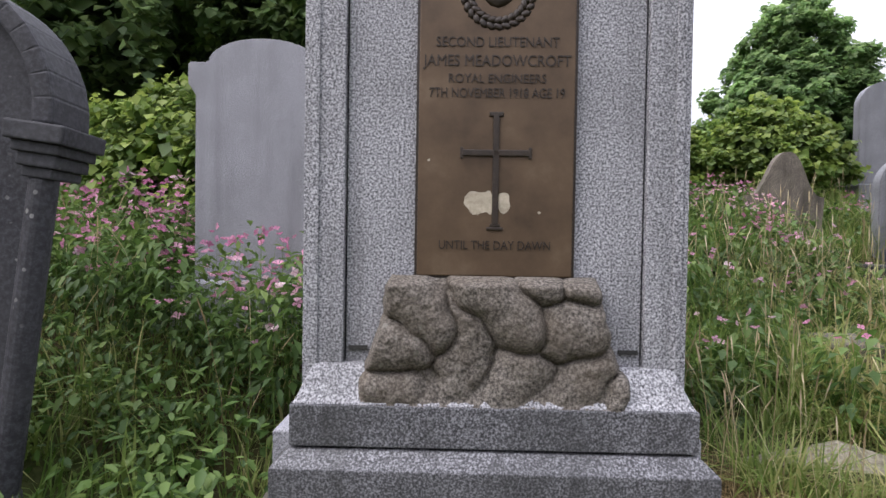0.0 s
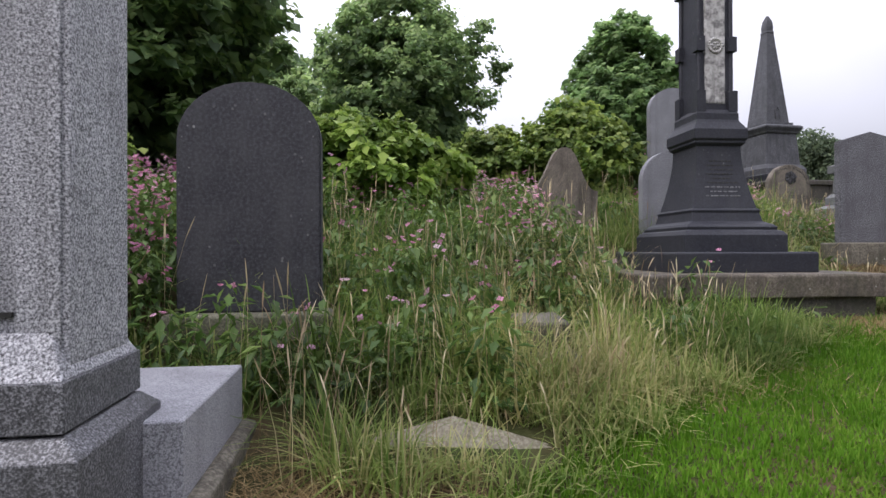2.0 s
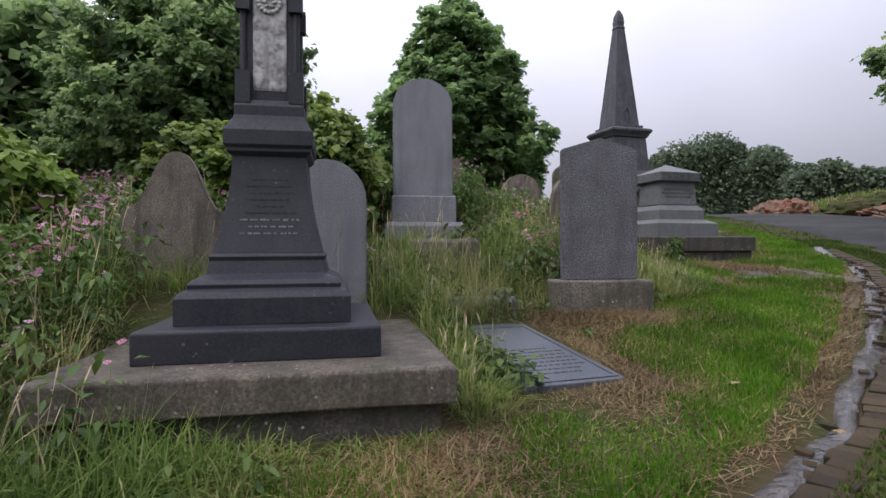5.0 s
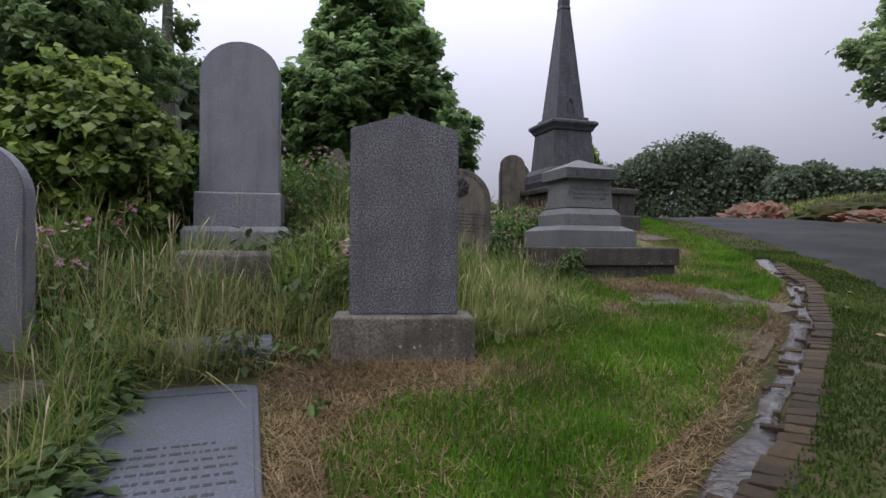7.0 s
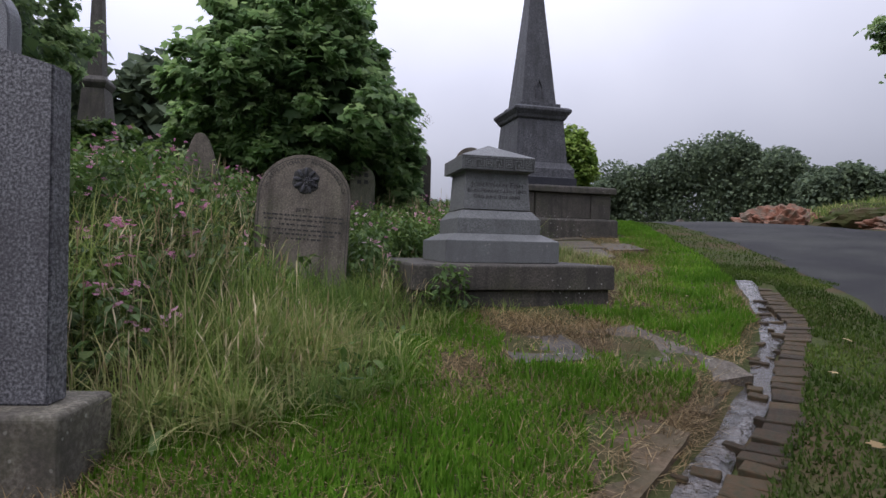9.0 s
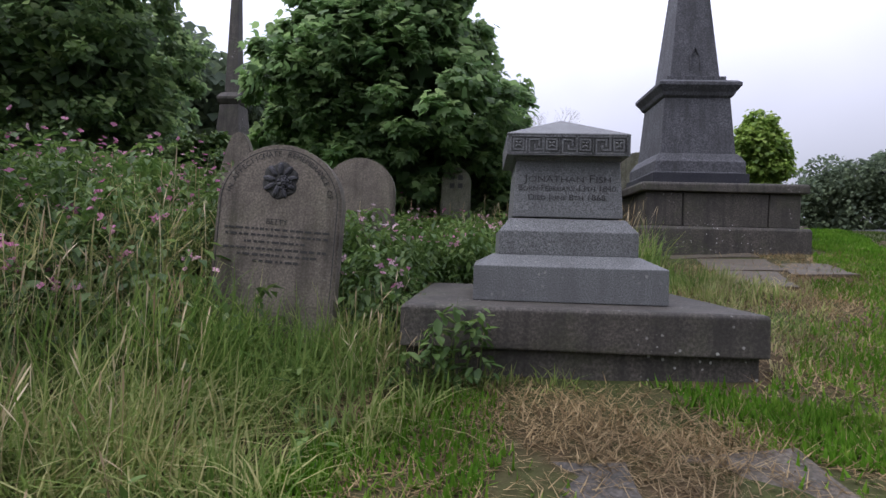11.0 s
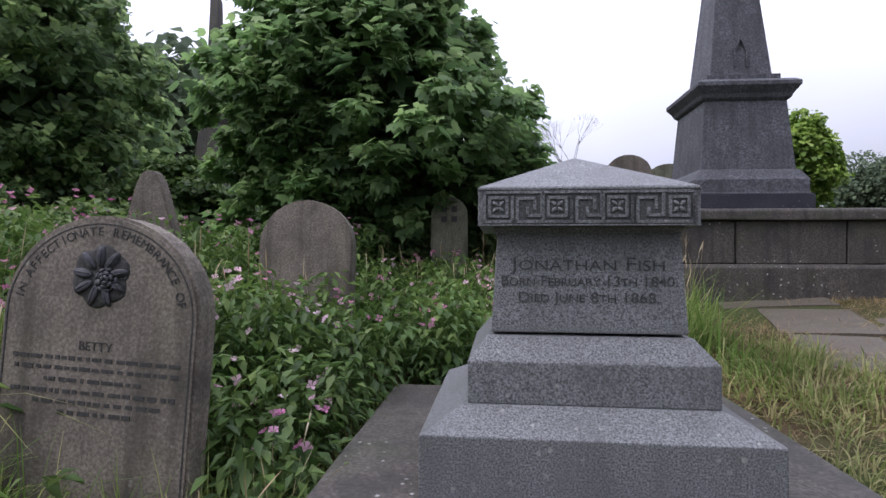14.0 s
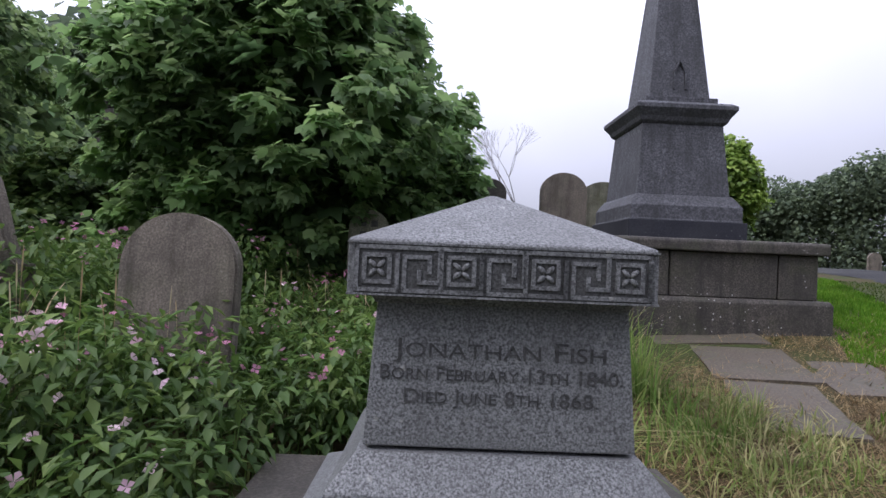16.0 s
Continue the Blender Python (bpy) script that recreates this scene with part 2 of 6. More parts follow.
def vary_by_piece(m, low=0.55, high=1.35):
    """Each piece a little lighter or darker than its neighbours."""
    nt = m.node_tree
    bsdf = nt.nodes["Principled BSDF"]
    col = bsdf.inputs["Base Color"].links[0].from_socket
    info = nt.nodes.new("ShaderNodeObjectInfo")
    shade = ramp_node(nt, info.outputs["Random"], [(0.0, (low, low, low * 1.1)), (1.0, (high, high, high * 0.95))])
    nt.links.new(mix_node(nt, 1.0, col, shade, "MULTIPLY"), bsdf.inputs["Base Color"])


vary_by_piece(SETT)
STONEEDGE = flat_rough("earthy_kerb_stone", (0.07, 0.05, 0.03), (0.14, 0.105, 0.07), 25, 0.8, 0.6, (0.07, 0.06, 0.035), 4.0)
BARK = flat_rough("tree_bark", (0.04, 0.035, 0.03), (0.09, 0.08, 0.065), 30, 0.95, 0.8)
ROOFTILE = flat_rough("dark_roof_tile", (0.07, 0.05, 0.045), (0.12, 0.085, 0.075), 8, 0.8)
WALLBRICK = flat_rough("brown_brick", (0.16, 0.10, 0.07), (0.24, 0.16, 0.12), 14, 0.85)


def water_material():
    m, nt, bsdf = nodes_of("shallow_running_water")
    v = coords(nt)
    nt.links.new(ramp_node(nt, noise_node(nt, v, 9.0, 5.0), [(0.4, (0.018, 0.015, 0.012)), (0.65, (0.06, 0.045, 0.032))]), bsdf.inputs["Base Color"])
    bsdf.inputs["Roughness"].default_value = 0.06
    bsdf.inputs["Specular IOR Level"].default_value = 1.0
    bump_node(nt, noise_node(nt, coords(nt, (1, 1, 1)), 13.0, 4.0, 0.6), 1.0, 0.075, bsdf)
    bsdf.inputs["Coat Weight"].default_value = 0.35
    bsdf.inputs["Coat Roughness"].default_value = 0.04
    return m


WATER = water_material()


def foliage(name, a, b, c, rough=0.65, trans=0.25, spec=0.2):
    """Leaf colour that varies leaf by leaf and in broad drifts; some light passes through."""
    m, nt, bsdf = nodes_of(name)
    at = nt.nodes.new("ShaderNodeAttribute")
    at.attribute_name = "tint"
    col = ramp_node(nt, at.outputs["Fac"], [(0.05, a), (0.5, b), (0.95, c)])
    drift = ramp_node(nt, noise_node(nt, coords(nt), 1.1, 3.0), [(0.35, (0.72, 0.72, 0.72)), (0.65, (1.2, 1.2, 1.1))])
    col = mix_node(nt, 1.0, col, drift, "MULTIPLY")
    nt.links.new(col, bsdf.inputs["Base Color"])
    bsdf.inputs["Roughness"].default_value = rough
    bsdf.inputs["Specular IOR Level"].default_value = spec
    tr = nt.nodes.new("ShaderNodeBsdfTranslucent")
    nt.links.new(col, tr.inputs["Color"])
    mx = nt.nodes.new("ShaderNodeMixShader")
    mx.inputs["Fac"].default_value = trans
    nt.links.new(bsdf.outputs["BSDF"], mx.inputs[1])
    nt.links.new(tr.outputs["BSDF"], mx.inputs[2])
    nt.links.new(mx.outputs["Shader"], nt.nodes["Material Output"].inputs["Surface"])
    return m


LAWN = foliage("lawn_grass", (0.062, 0.155, 0.0104), (0.100, 0.222, 0.018), (0.175, 0.275, 0.040), trans=0.4, spec=0.1)
LONGGRASS = foliage("long_grass", (0.095, 0.175, 0.034), (0.215, 0.285, 0.080), (0.50, 0.45, 0.23), trans=0.45)
MOSSGRASS = foliage("mossy_verge", (0.030, 0.058, 0.010), (0.052, 0.092, 0.015), (0.105, 0.135, 0.034), trans=0.3, spec=0.1)
STRAW = foliage("dry_straw", (0.115, 0.078, 0.036), (0.215, 0.148, 0.075), (0.37, 0.28, 0.155), trans=0.15)
SEEDHEAD = foliage("grass_seed_heads", (0.28, 0.20, 0.12), (0.42, 0.33, 0.20), (0.56, 0.48, 0.33), trans=0.2)
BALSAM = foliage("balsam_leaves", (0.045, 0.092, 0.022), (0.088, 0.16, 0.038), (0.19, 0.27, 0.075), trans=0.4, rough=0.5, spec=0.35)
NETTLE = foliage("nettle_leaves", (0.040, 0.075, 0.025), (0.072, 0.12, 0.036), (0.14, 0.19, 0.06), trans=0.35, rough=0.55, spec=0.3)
PETAL = foliage("pink_petals", (0.5, 0.15, 0.32), (0.68, 0.33, 0.5), (0.8, 0.62, 0.7), trans=0.35)
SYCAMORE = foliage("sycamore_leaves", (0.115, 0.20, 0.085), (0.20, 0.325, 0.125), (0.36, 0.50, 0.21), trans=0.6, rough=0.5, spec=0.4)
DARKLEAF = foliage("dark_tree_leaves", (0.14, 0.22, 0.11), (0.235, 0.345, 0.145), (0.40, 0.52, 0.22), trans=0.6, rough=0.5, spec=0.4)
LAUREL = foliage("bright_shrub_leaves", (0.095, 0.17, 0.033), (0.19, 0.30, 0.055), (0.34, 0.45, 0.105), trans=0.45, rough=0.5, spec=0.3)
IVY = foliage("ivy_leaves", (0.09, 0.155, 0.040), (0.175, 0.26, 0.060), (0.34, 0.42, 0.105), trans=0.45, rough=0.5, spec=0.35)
# distance haze put into the leaf colour, greyer and bluer
HEDGE = foliage("haze_tinted_hedge_leaves", (0.10, 0.135, 0.095), (0.14, 0.185, 0.12), (0.20, 0.255, 0.155), trans=0.4)
TWIG = flat_rough("bare_twigs", (0.13, 0.12, 0.115), (0.22, 0.21, 0.2), 20, 0.9)

# ---- plan ----
def sstep(a, b, v):
    u = np.clip((v - a) / (b - a), 0, 1)
    return u * u * (3 - 2 * u)


def gutter_x(y):
    """The gutter's centre line: x for a given y."""
    return np.interp(y, [-5.0, -2.3, 0.1, 1.2, 3.2, 4.9, 7.0, 9.0, 10.6, 12.5, 18.0, 30.0],
                     [-5.6, -3.2, -1.05, -0.15, 1.55, 2.72, 3.9, 4.78, 5.1, 5.3, 5.3, 4.6])


def edge_x(y):
    """The border between mown lawn and long grass."""
    return np.interp(y, [-5.0, -2.2, -0.4, 0.3, 2.1, 2.9, 4.2, 5.45, 6.2, 6.9, 7.6, 8.3, 8.8, 9.2, 10.5, 12.5, 14.5, 20.0, 30.0],
                     [-6.6, -4.4, -3.05, -2.6, -1.15, -0.4, 0.5, 0.3, 1.6, 2.0, 1.95, 2.0, 2.5, 3.6, 3.9, 4.1, 4.3, 4.2, 3.0])


def ground_z(x, y):
    x, y = np.asarray(x, float), np.asarray(y, float)
    run = np.where(y < 17, y, 17 + 4.5 * (1 - np.exp(-(y - 17).clip(0) / 4.5)))
    run = np.where(run < -12, -12.0, run)
    z = 0.331 - 0.0219 * np.clip(x, -40, 40) + 0.132 * run
    lat = -0.78 * (x + 2.0) + 0.63 * (y + 1.8)
    z = z + (0.5 * sstep(2.7, 5.2, lat) + 0.05 * (lat - 5.2).clip(0, 25)) * (1 - sstep(8.0, 12.0, y)) * (1 - sstep(-0.4, 1.1, x) * sstep(3.0, 6.0, y))
    # small hollows and humps
    z = z + 0.016 * np.sin(2.3 * x + 1.1 * y) * np.sin(1.9 * y - 0.7 * x) + 0.008 * np.sin(6.1 * x - 2.0 * y) * np.sin(5.3 * y + 1.7 * x)
    # dip of the gutter
    d = x - gutter_x(y)
    z = z - 0.10 * np.exp(-(d / 0.17) ** 2) * (1 - sstep(10.3, 11.2, y))
    return z


def gz(x, y):
    return float(ground_z(x, y))


def mesh_ob(name, verts, faces, mat, parent=None, smooth=False):
    me = bpy.data.meshes.new(name)
    me.from_pydata([tuple(v) for v in verts], [], faces)
    me.update()
    me.materials.append(mat)
    if smooth:
        me.polygons.foreach_set("use_smooth", [True] * len(me.polygons))
    ob = new(name, me)
    if parent:
        ob.parent = parent
    return ob


def bm_ob(name, bm, mat, parent=None, smooth=False):
    bmesh.ops.recalc_face_normals(bm, faces=bm.faces)
    me = bpy.data.meshes.new(name)
    bm.to_mesh(me)
    bm.free()
    me.materials.append(mat)
    if smooth:
        me.polygons.foreach_set("use_smooth", [True] * len(me.polygons))
    ob = new(name, me)
    if parent:
        ob.parent = parent
    return ob


# ground sheet: fine near the path, coarse to the horizon
def ground_axis(lo, hi, fine_lo, fine_hi, step):
    far = [s * k for k in (1.5, 3, 6, 12, 25, 50, 100, 200, 400) for s in (1,)]
    return np.array(sorted([fine_lo - f for f in far if fine_lo - f > lo] + list(np.arange(fine_lo, fine_hi, step)) + [fine_hi + f for f in far if fine_hi + f < hi]))


gx, gy = ground_axis(-500, 500, -9, 8, 0.10), ground_axis(-500, 600, -5, 21, 0.18)
GX, GY = np.meshgrid(gx, gy)
GZ = ground_z(GX, GY)
nx, ny = len(gx), len(gy)
idx = np.arange(nx * ny).reshape(ny, nx)
quads = np.stack([idx[:-1, :-1], idx[:-1, 1:], idx[1:, 1:], idx[1:, :-1]], -1).reshape(-1, 4)
ground = mesh_ob("ground", np.stack([GX, GY, GZ], -1).reshape(-1, 3).tolist(), quads.tolist(), SOIL, smooth=True)
tagged(ground, "sloping cemetery ground of earth, moss and cut grass", "ground", kind="structure")


def strip(name, left, right, ys, lift, mat, across=6):
    """A strip of ground between two border lines, laid on the slope."""
    vs, fs = [], []
    for y in ys:
        for k in range(across + 1):
            x = left(y) + (right(y) - left(y)) * k / across
            vs.append((x, y, gz(x, y) + lift(y, k / across)))
    for j in range(len(ys) - 1):
        for k in range(across):
            a = j * (across + 1) + k
            fs.append((a, a + 1, a + across + 2, a + across + 1))
    return mesh_ob(name, vs, fs, mat, smooth=True)


def road_left(y):
    return float(np.interp(y, [-6, 2, 5, 7, 8.4, 10, 13.7, 20, 26, 40], [-3.0, 2.6, 4.4, 5.1, 5.5, 5.95, 6.2, 6.0, 5.0, 1.0]))


road = strip("road", road_left, lambda y: road_left(y) + 5.0, np.arange(-6, 40, 0.5).tolist(), lambda y, k: 0.004 + 0.09 * math.sin(k * math.pi), ASPHALT, 14)
tagged(road, "worn dark grey asphalt cemetery drive", "road", kind="structure")
water = strip("water", lambda y: float(gutter_x(y)) - 0.105 - 0.03 * math.sin(5.1 * y) * math.sin(2.3 * y), lambda y: float(gutter_x(y)) + 0.075 + 0.03 * math.sin(4.3 * y + 1), np.arange(-4.9, 10.9, 0.1).tolist(), lambda y, k: gz(float(gutter_x(y)), y) - gz(float(gutter_x(y)) + 0.23 * k - 0.13, y) + 0.042, WATER, 4)
tagged(water, "thin stream of rainwater in a brick gutter", "gutter water", kind="structure")

# ---- stone builders ----
def root(name, x, y, z, turn, label, category, group="", lean=(0, 0)):
    ob = new(name)
    ob.matrix_world = pose(x, y, z, lean[0], lean[1], turn)
    return tagged(ob, label, category, group)


def bevelled(bm, width, segments=2):
    bmesh.ops.remove_doubles(bm, verts=bm.verts, dist=1e-5)
    es = [e for e in bm.edges if len(e.link_faces) == 2 and e.calc_face_angle(0) > 0.5]
    bmesh.ops.bevel(bm, geom=es, offset=width, segments=segments, affect="EDGES", profile=0.6, clamp_overlap=True)


def wear(bm, amount, scale=6.0):
    for v in bm.verts:
        v.co += Vector((noise.noise(v.co * scale), noise.noise(v.co * scale + Vector((9, 0, 0))), noise.noise(v.co * scale + Vector((0, 9, 0))))) * amount


def tiers(name, sections, mat, parent, bevel=0.008, y0=0.0, cuts=0, rough=0.0):
    """A solid of stacked rectangular sections (width, depth, z)."""
    bm = bmesh.new()
    rings = []
    for w, d, z in sections:
        rings.append([bm.verts.new((sx * w / 2, y0 + sy * d / 2, z)) for sx, sy in ((-1, -1), (1, -1), (1, 1), (-1, 1))])
    for a, b in zip(rings, rings[1:]):
        for k in range(4):
            bm.faces.new((a[k], a[(k + 1) % 4], b[(k + 1) % 4], b[k]))
    bm.faces.new(rings[0][::-1])
    bm.faces.new(rings[-1])
    if cuts:
        bmesh.ops.subdivide_edges(bm, edges=[e for e in bm.edges if e.calc_length() > 0.2], cuts=cuts, use_grid_fill=True)
    bevelled(bm, bevel)
    if rough:
        wear(bm, rough)
    return bm_ob(name, bm, mat, parent)


def outline_round(w, h, n=18, rise=None):
    """Headstone outline with an arched top; rise: height of the arch."""
    r = w / 2
    rise = rise or r
    pts = [(-r, 0.0)]
    for k in range(n + 1):
        a = math.pi * (1 - k / n)
        pts.append((r * math.cos(a), h - rise + rise * math.sin(a)))
    return pts + [(r, 0.0)]


def outline_gable(w, h, rise):
    return [(-w / 2, 0), (-w / 2, h - rise), (0, h), (w / 2, h - rise), (w / 2, 0)]


def outline_ogee(w, h, shoulder, n=10):
    """Shouldered headstone whose middle rises in a pointed arch."""
    right = [(w / 2, 0), (w / 2, h - shoulder * 1.25)]
    for k in range(n + 1):
        u = k / n
        x = w / 2 * (1 - u)
        bump_z = shoulder * (1.25 * u - 0.20 * math.sin(2 * math.pi * u))
        right.append((x * (1 if u < 1 else 0), h - shoulder * 1.25 + bump_z))
    left = [(-x, z) for x, z in right[:-1]]
    return left + right[::-1]


def outline_shouldered(w, h, ear, rise, n=14):
    """Wide headstone with square ears and a segmental arch between them."""
    pts = [(-w / 2 + 0.05, 0), (-w / 2 + 0.05, h - rise - 0.22), (-w / 2, h - rise - 0.14), (-w / 2, h - rise)]
    half = w / 2 - ear
    pts.append((-half, h - rise))
    for k in range(1, n):
        a = math.pi * (1 - k / n)
        pts.append((half * math.cos(a), h - rise + rise * math.sin(a)))
    return pts + [(half, h - rise), (w / 2, h - rise), (w / 2, h - rise - 0.14), (w / 2 - 0.05, h - rise - 0.22), (w / 2 - 0.05, 0)]


def slab(name, pts, thick, mat, parent, bevel=0.01, z=0.0, y0=0.0, rough=0.0):
    """An upright slab of the given outline; its front face lies at y0."""
    bm = bmesh.new()
    f = [bm.verts.new((x, y0, z + h)) for x, h in pts]
    b = [bm.verts.new((x, y0 + thick, z + h)) for x, h in pts]
    bm.faces.new(f)
    bm.faces.new(b[::-1])
    for k in range(len(pts)):
        j = (k + 1) % len(pts)
        bm.faces.new((f[j], f[k], b[k], b[j]))
    bmesh.ops.recalc_face_normals(bm, faces=bm.faces)
    es = [e for e in bm.edges if len(e.link_faces) == 2 and e.calc_face_angle(0) > 0.6]
    bmesh.ops.bevel(bm, geom=es, offset=bevel, segments=2, affect="EDGES", clamp_overlap=True)
    if rough:
        wear(bm, rough)
    return bm_ob(name, bm, mat, parent)


def lettering(text, size, x, y, z, mat, parent, squeeze=1.0, depth=0.0012, name="lettering"):
    cu = bpy.data.curves.new(name, "FONT")
    cu.body, cu.size, cu.align_x, cu.align_y, cu.extrude = text, size, "CENTER", "CENTER", depth
    cu.resolution_u = 3
    cu.materials.append(mat)
    ob = new(name, cu)
    ob.parent = parent
    ob.matrix_basis = pose(x, y, z, 90, 0, 0) @ Matrix.Diagonal((squeeze, 1, 1, 1))
    return ob


def bars(name, rows, mat, parent, y, seed=1, height=0.014):
    """Worn lettering that can no longer be read: broken bars, row by row (centre x, z, width)."""
    rng = random.Random(seed)
    bm = bmesh.new()
    for cx, z, w in rows:
        x = cx - w / 2
        while x < cx + w / 2:
            l = rng.uniform(0.012, 0.05)
            h = height * rng.uniform(0.75, 1.0)
            m = Matrix.Translation((x + l / 2, y, z)) @ Matrix.Diagonal((l, 0.003, h, 1))
            bmesh.ops.create_cube(bm, size=1.0, matrix=m)
            x += l + rng.uniform(0.006, 0.02)
    ob = bm_ob(name, bm, mat, parent)
    ob["kind"] = "stuff"
    return ob


def box(bm, x0, x1, y0, y1, z0, z1):
    bmesh.ops.create_cube(bm, size=1.0, matrix=Matrix.Translation(((x0 + x1) / 2, (y0 + y1) / 2, (z0 + z1) / 2)) @ Matrix.Diagonal((x1 - x0, y1 - y0, z1 - z0, 1)))


# ---- granite war memorial with bronze plaque ----
def soldier_memorial():
    a = radians(23.2)
    cx, cy = (-5.347 - 4.11) / 2, (-2.059 - 1.528) / 2
    dep = 0.56
    cx, cy = cx - math.sin(a) * dep / 2, cy + math.cos(a) * dep / 2
    top = root("memorial", cx, cy, 0, 23.2, "grey granite memorial with bronze plaque and rock-faced foot", "memorial")
    f = -dep / 2
    g = gz(cx, cy)
    tiers("step", [(1.62, 1.3, g - 0.35), (1.62, 1.3, 0.25), (1.56, 1.24, 0.30), (1.52, 1.2, 0.325)], PLINTHSTONE, top, 0.012, 0.22, cuts=3, rough=0.006)
    tiers("rear_block", [(1.586, 0.86, 0.46), (1.586, 0.86, 0.715), (1.57, 0.845, 0.722)], GREY_GRANITE, top, 0.008, f + 0.40 + 0.43)
    tiers("rear_footing", [(1.70, 0.95, 0.0), (1.70, 0.95, 0.44), (1.62, 0.88, 0.46)], PLINTHSTONE, top, 0.012, f + 0.40 + 0.44, cuts=2, rough=0.006)
    tiers("base_block", [(1.346, dep, 0.327), (1.346, dep, 0.748), (1.25, dep - 0.1, 0.795)], GRANITE_DARK, top, 0.006)
    tiers("foot_course", [(1.247, dep - 0.085, 0.803), (1.247, dep - 0.085, 0.93)], GRANITE_DARK, top, 0.005)
    tiers("moulding", [(1.235, dep - 0.095, 0.93), (1.21, dep - 0.13, 0.955), (1.155, dep - 0.19, 1.02), (1.13, dep - 0.22, 1.045)], GRANITE, top, 0.006)
    # shaft of two pilasters and a field between them
    bm = bmesh.new()
    fy = f + 0.115
    for s in (-1, 1):
        x0, x1 = sorted((s * 0.605, s * 0.475))
        box(bm, x0, x1, fy, fy + 0.35, 0.96, 3.0)
        x0, x1 = sorted((s * 0.585, s * 0.555))
        box(bm, x0, x1, fy - 0.008, fy + 0.1, 1.0, 3.0)
    bevelled(bm, 0.004)
    bm_ob("pilasters", bm, GRANITE, top)
    bm = bmesh.new()
    box(bm, -0.47, 0.47, fy + 0.022, fy + 0.34, 1.0, 3.0)
    bevelled(bm, 0.006)
    bm_ob("shaft", bm, GRANITE, top)
    tiers("cornice", [(1.2, 0.42, 3.0), (1.34, 0.56, 3.06), (1.34, 0.56, 3.14), (1.0, 0.3, 3.26)], GRANITE, top, 0.006, fy + 0.17)
    # dark bars painted as the shade of two slots
    for s in (-1, 1):
        bm = bmesh.new()
        box(bm, s * 0.43 - 0.03, s * 0.43 + 0.03, fy + 0.012, fy + 0.03, 1.085, 1.098)
        bm_ob("slot_shade", bm, INK, top)
    # plaque
    pw, pz = 0.487, 1.327
    py = fy - 0.002
    bm = bmesh.new()
    box(bm, -pw / 2, pw / 2, py, py + 0.03, pz, 2.42)
    bevelled(bm, 0.004)
    bm_ob("plaque", bm, BRONZE, top)
    bm = bmesh.new()
    for x0, x1, z0, z1 in ((-pw / 2 - 0.008, -pw / 2, pz - 0.008, 2.428), (pw / 2, pw / 2 + 0.008, pz - 0.008, 2.428), (-pw / 2, pw / 2, pz - 0.008, pz), (-pw / 2, pw / 2, 2.42, 2.428)):
        box(bm, x0, x1, py + 0.006, py + 0.03, z0, z1)
    bm_ob("plaque_rim", bm, BRONZE_DARK, top)
    # raised cross with splayed foot
    bm = bmesh.new()
    cz = 1.714
    box(bm, -0.010, 0.010, py - 0.007, py + 0.004, 1.49, 1.835)
    box(bm, -0.105, 0.105, py - 0.007, py + 0.004, cz - 0.010, cz + 0.010)
    box(bm, -0.022, 0.022, py - 0.007, py + 0.004, 1.828, 1.842)
    box(bm, -0.026, 0.026, py - 0.006, py + 0.004, 1.472, 1.482)
    box(bm, -0.016, 0.016, py - 0.006, py + 0.004, 1.482, 1.492)
    box(bm, -0.112, -0.102, py - 0.006, py + 0.004, cz - 0.018, cz + 0.018)
    box(bm, 0.102, 0.112, py - 0.006, py + 0.004, cz - 0.018, cz + 0.018)
    bevelled(bm, 0.003)
    bm_ob("relief_cross", bm, BRONZE_DARK, top)
    for text, size, z, sq in (("SECOND LIEUTENANT", 0.044, 2.058, 0.86), ("JAMES MEADOWCROFT", 0.05, 2.000, 0.86), ("ROYAL ENGINEERS", 0.04, 1.945, 0.9),
                              ("7TH NOVEMBER 1918 AGE 19", 0.043, 1.900, 0.76), ("UNTIL THE DAY DAWN", 0.040, 1.424, 0.82)):
        lettering(text, size, 0.0, py - 0.002, z, BRONZE_DARK, top, sq)
    # round wreath above the words
    bm = bmesh.new()
    for k in range(28):
        an = 2 * math.pi * k / 28
        for rr in (0.088, 0.108):
            m = Matrix.Translation((rr * math.cos(an), py, 2.215 + rr * math.sin(an))) @ Matrix.Rotation(-an + (0.5 if rr > 0.1 else -0.5), 4, "Y") @ Matrix.Diagonal((0.012, 0.006, 0.02, 1))
            bmesh.ops.create_icosphere(bm, subdivisions=1, radius=1.0, matrix=m)
    bmesh.ops.create_icosphere(bm, subdivisions=2, radius=1.0, matrix=Matrix.Translation((0, py, 2.215)) @ Matrix.Diagonal((0.05, 0.01, 0.05, 1)))
    bm_ob("wreath", bm, BRONZE_DARK, top, True)
    for x, z, rx, rz in ((-0.05, 1.556, 0.045, 0.038), (0.026, 1.562, 0.019, 0.028), (0.14, 1.53, 0.005, 0.004), (-0.21, 1.69, 0.004, 0.004)):
        bm = bmesh.new()
        bmesh.ops.create_circle(bm, cap_ends=True, segments=40, radius=1.0, matrix=Matrix.Translation((x, py - 0.0015, z)) @ Matrix.Rotation(math.pi / 2, 4, "X") @ Matrix.Diagonal((rx, rz, 1, 1)))
        for v in bm.verts:
            v.co.x += rx * 0.5 * noise.noise(v.co * 45)
            v.co.z += rz * 0.5 * noise.noise(v.co * 45 + Vector((5, 0, 0)))
        bm_ob("bare_patch", bm, PLASTERWHITE, top)
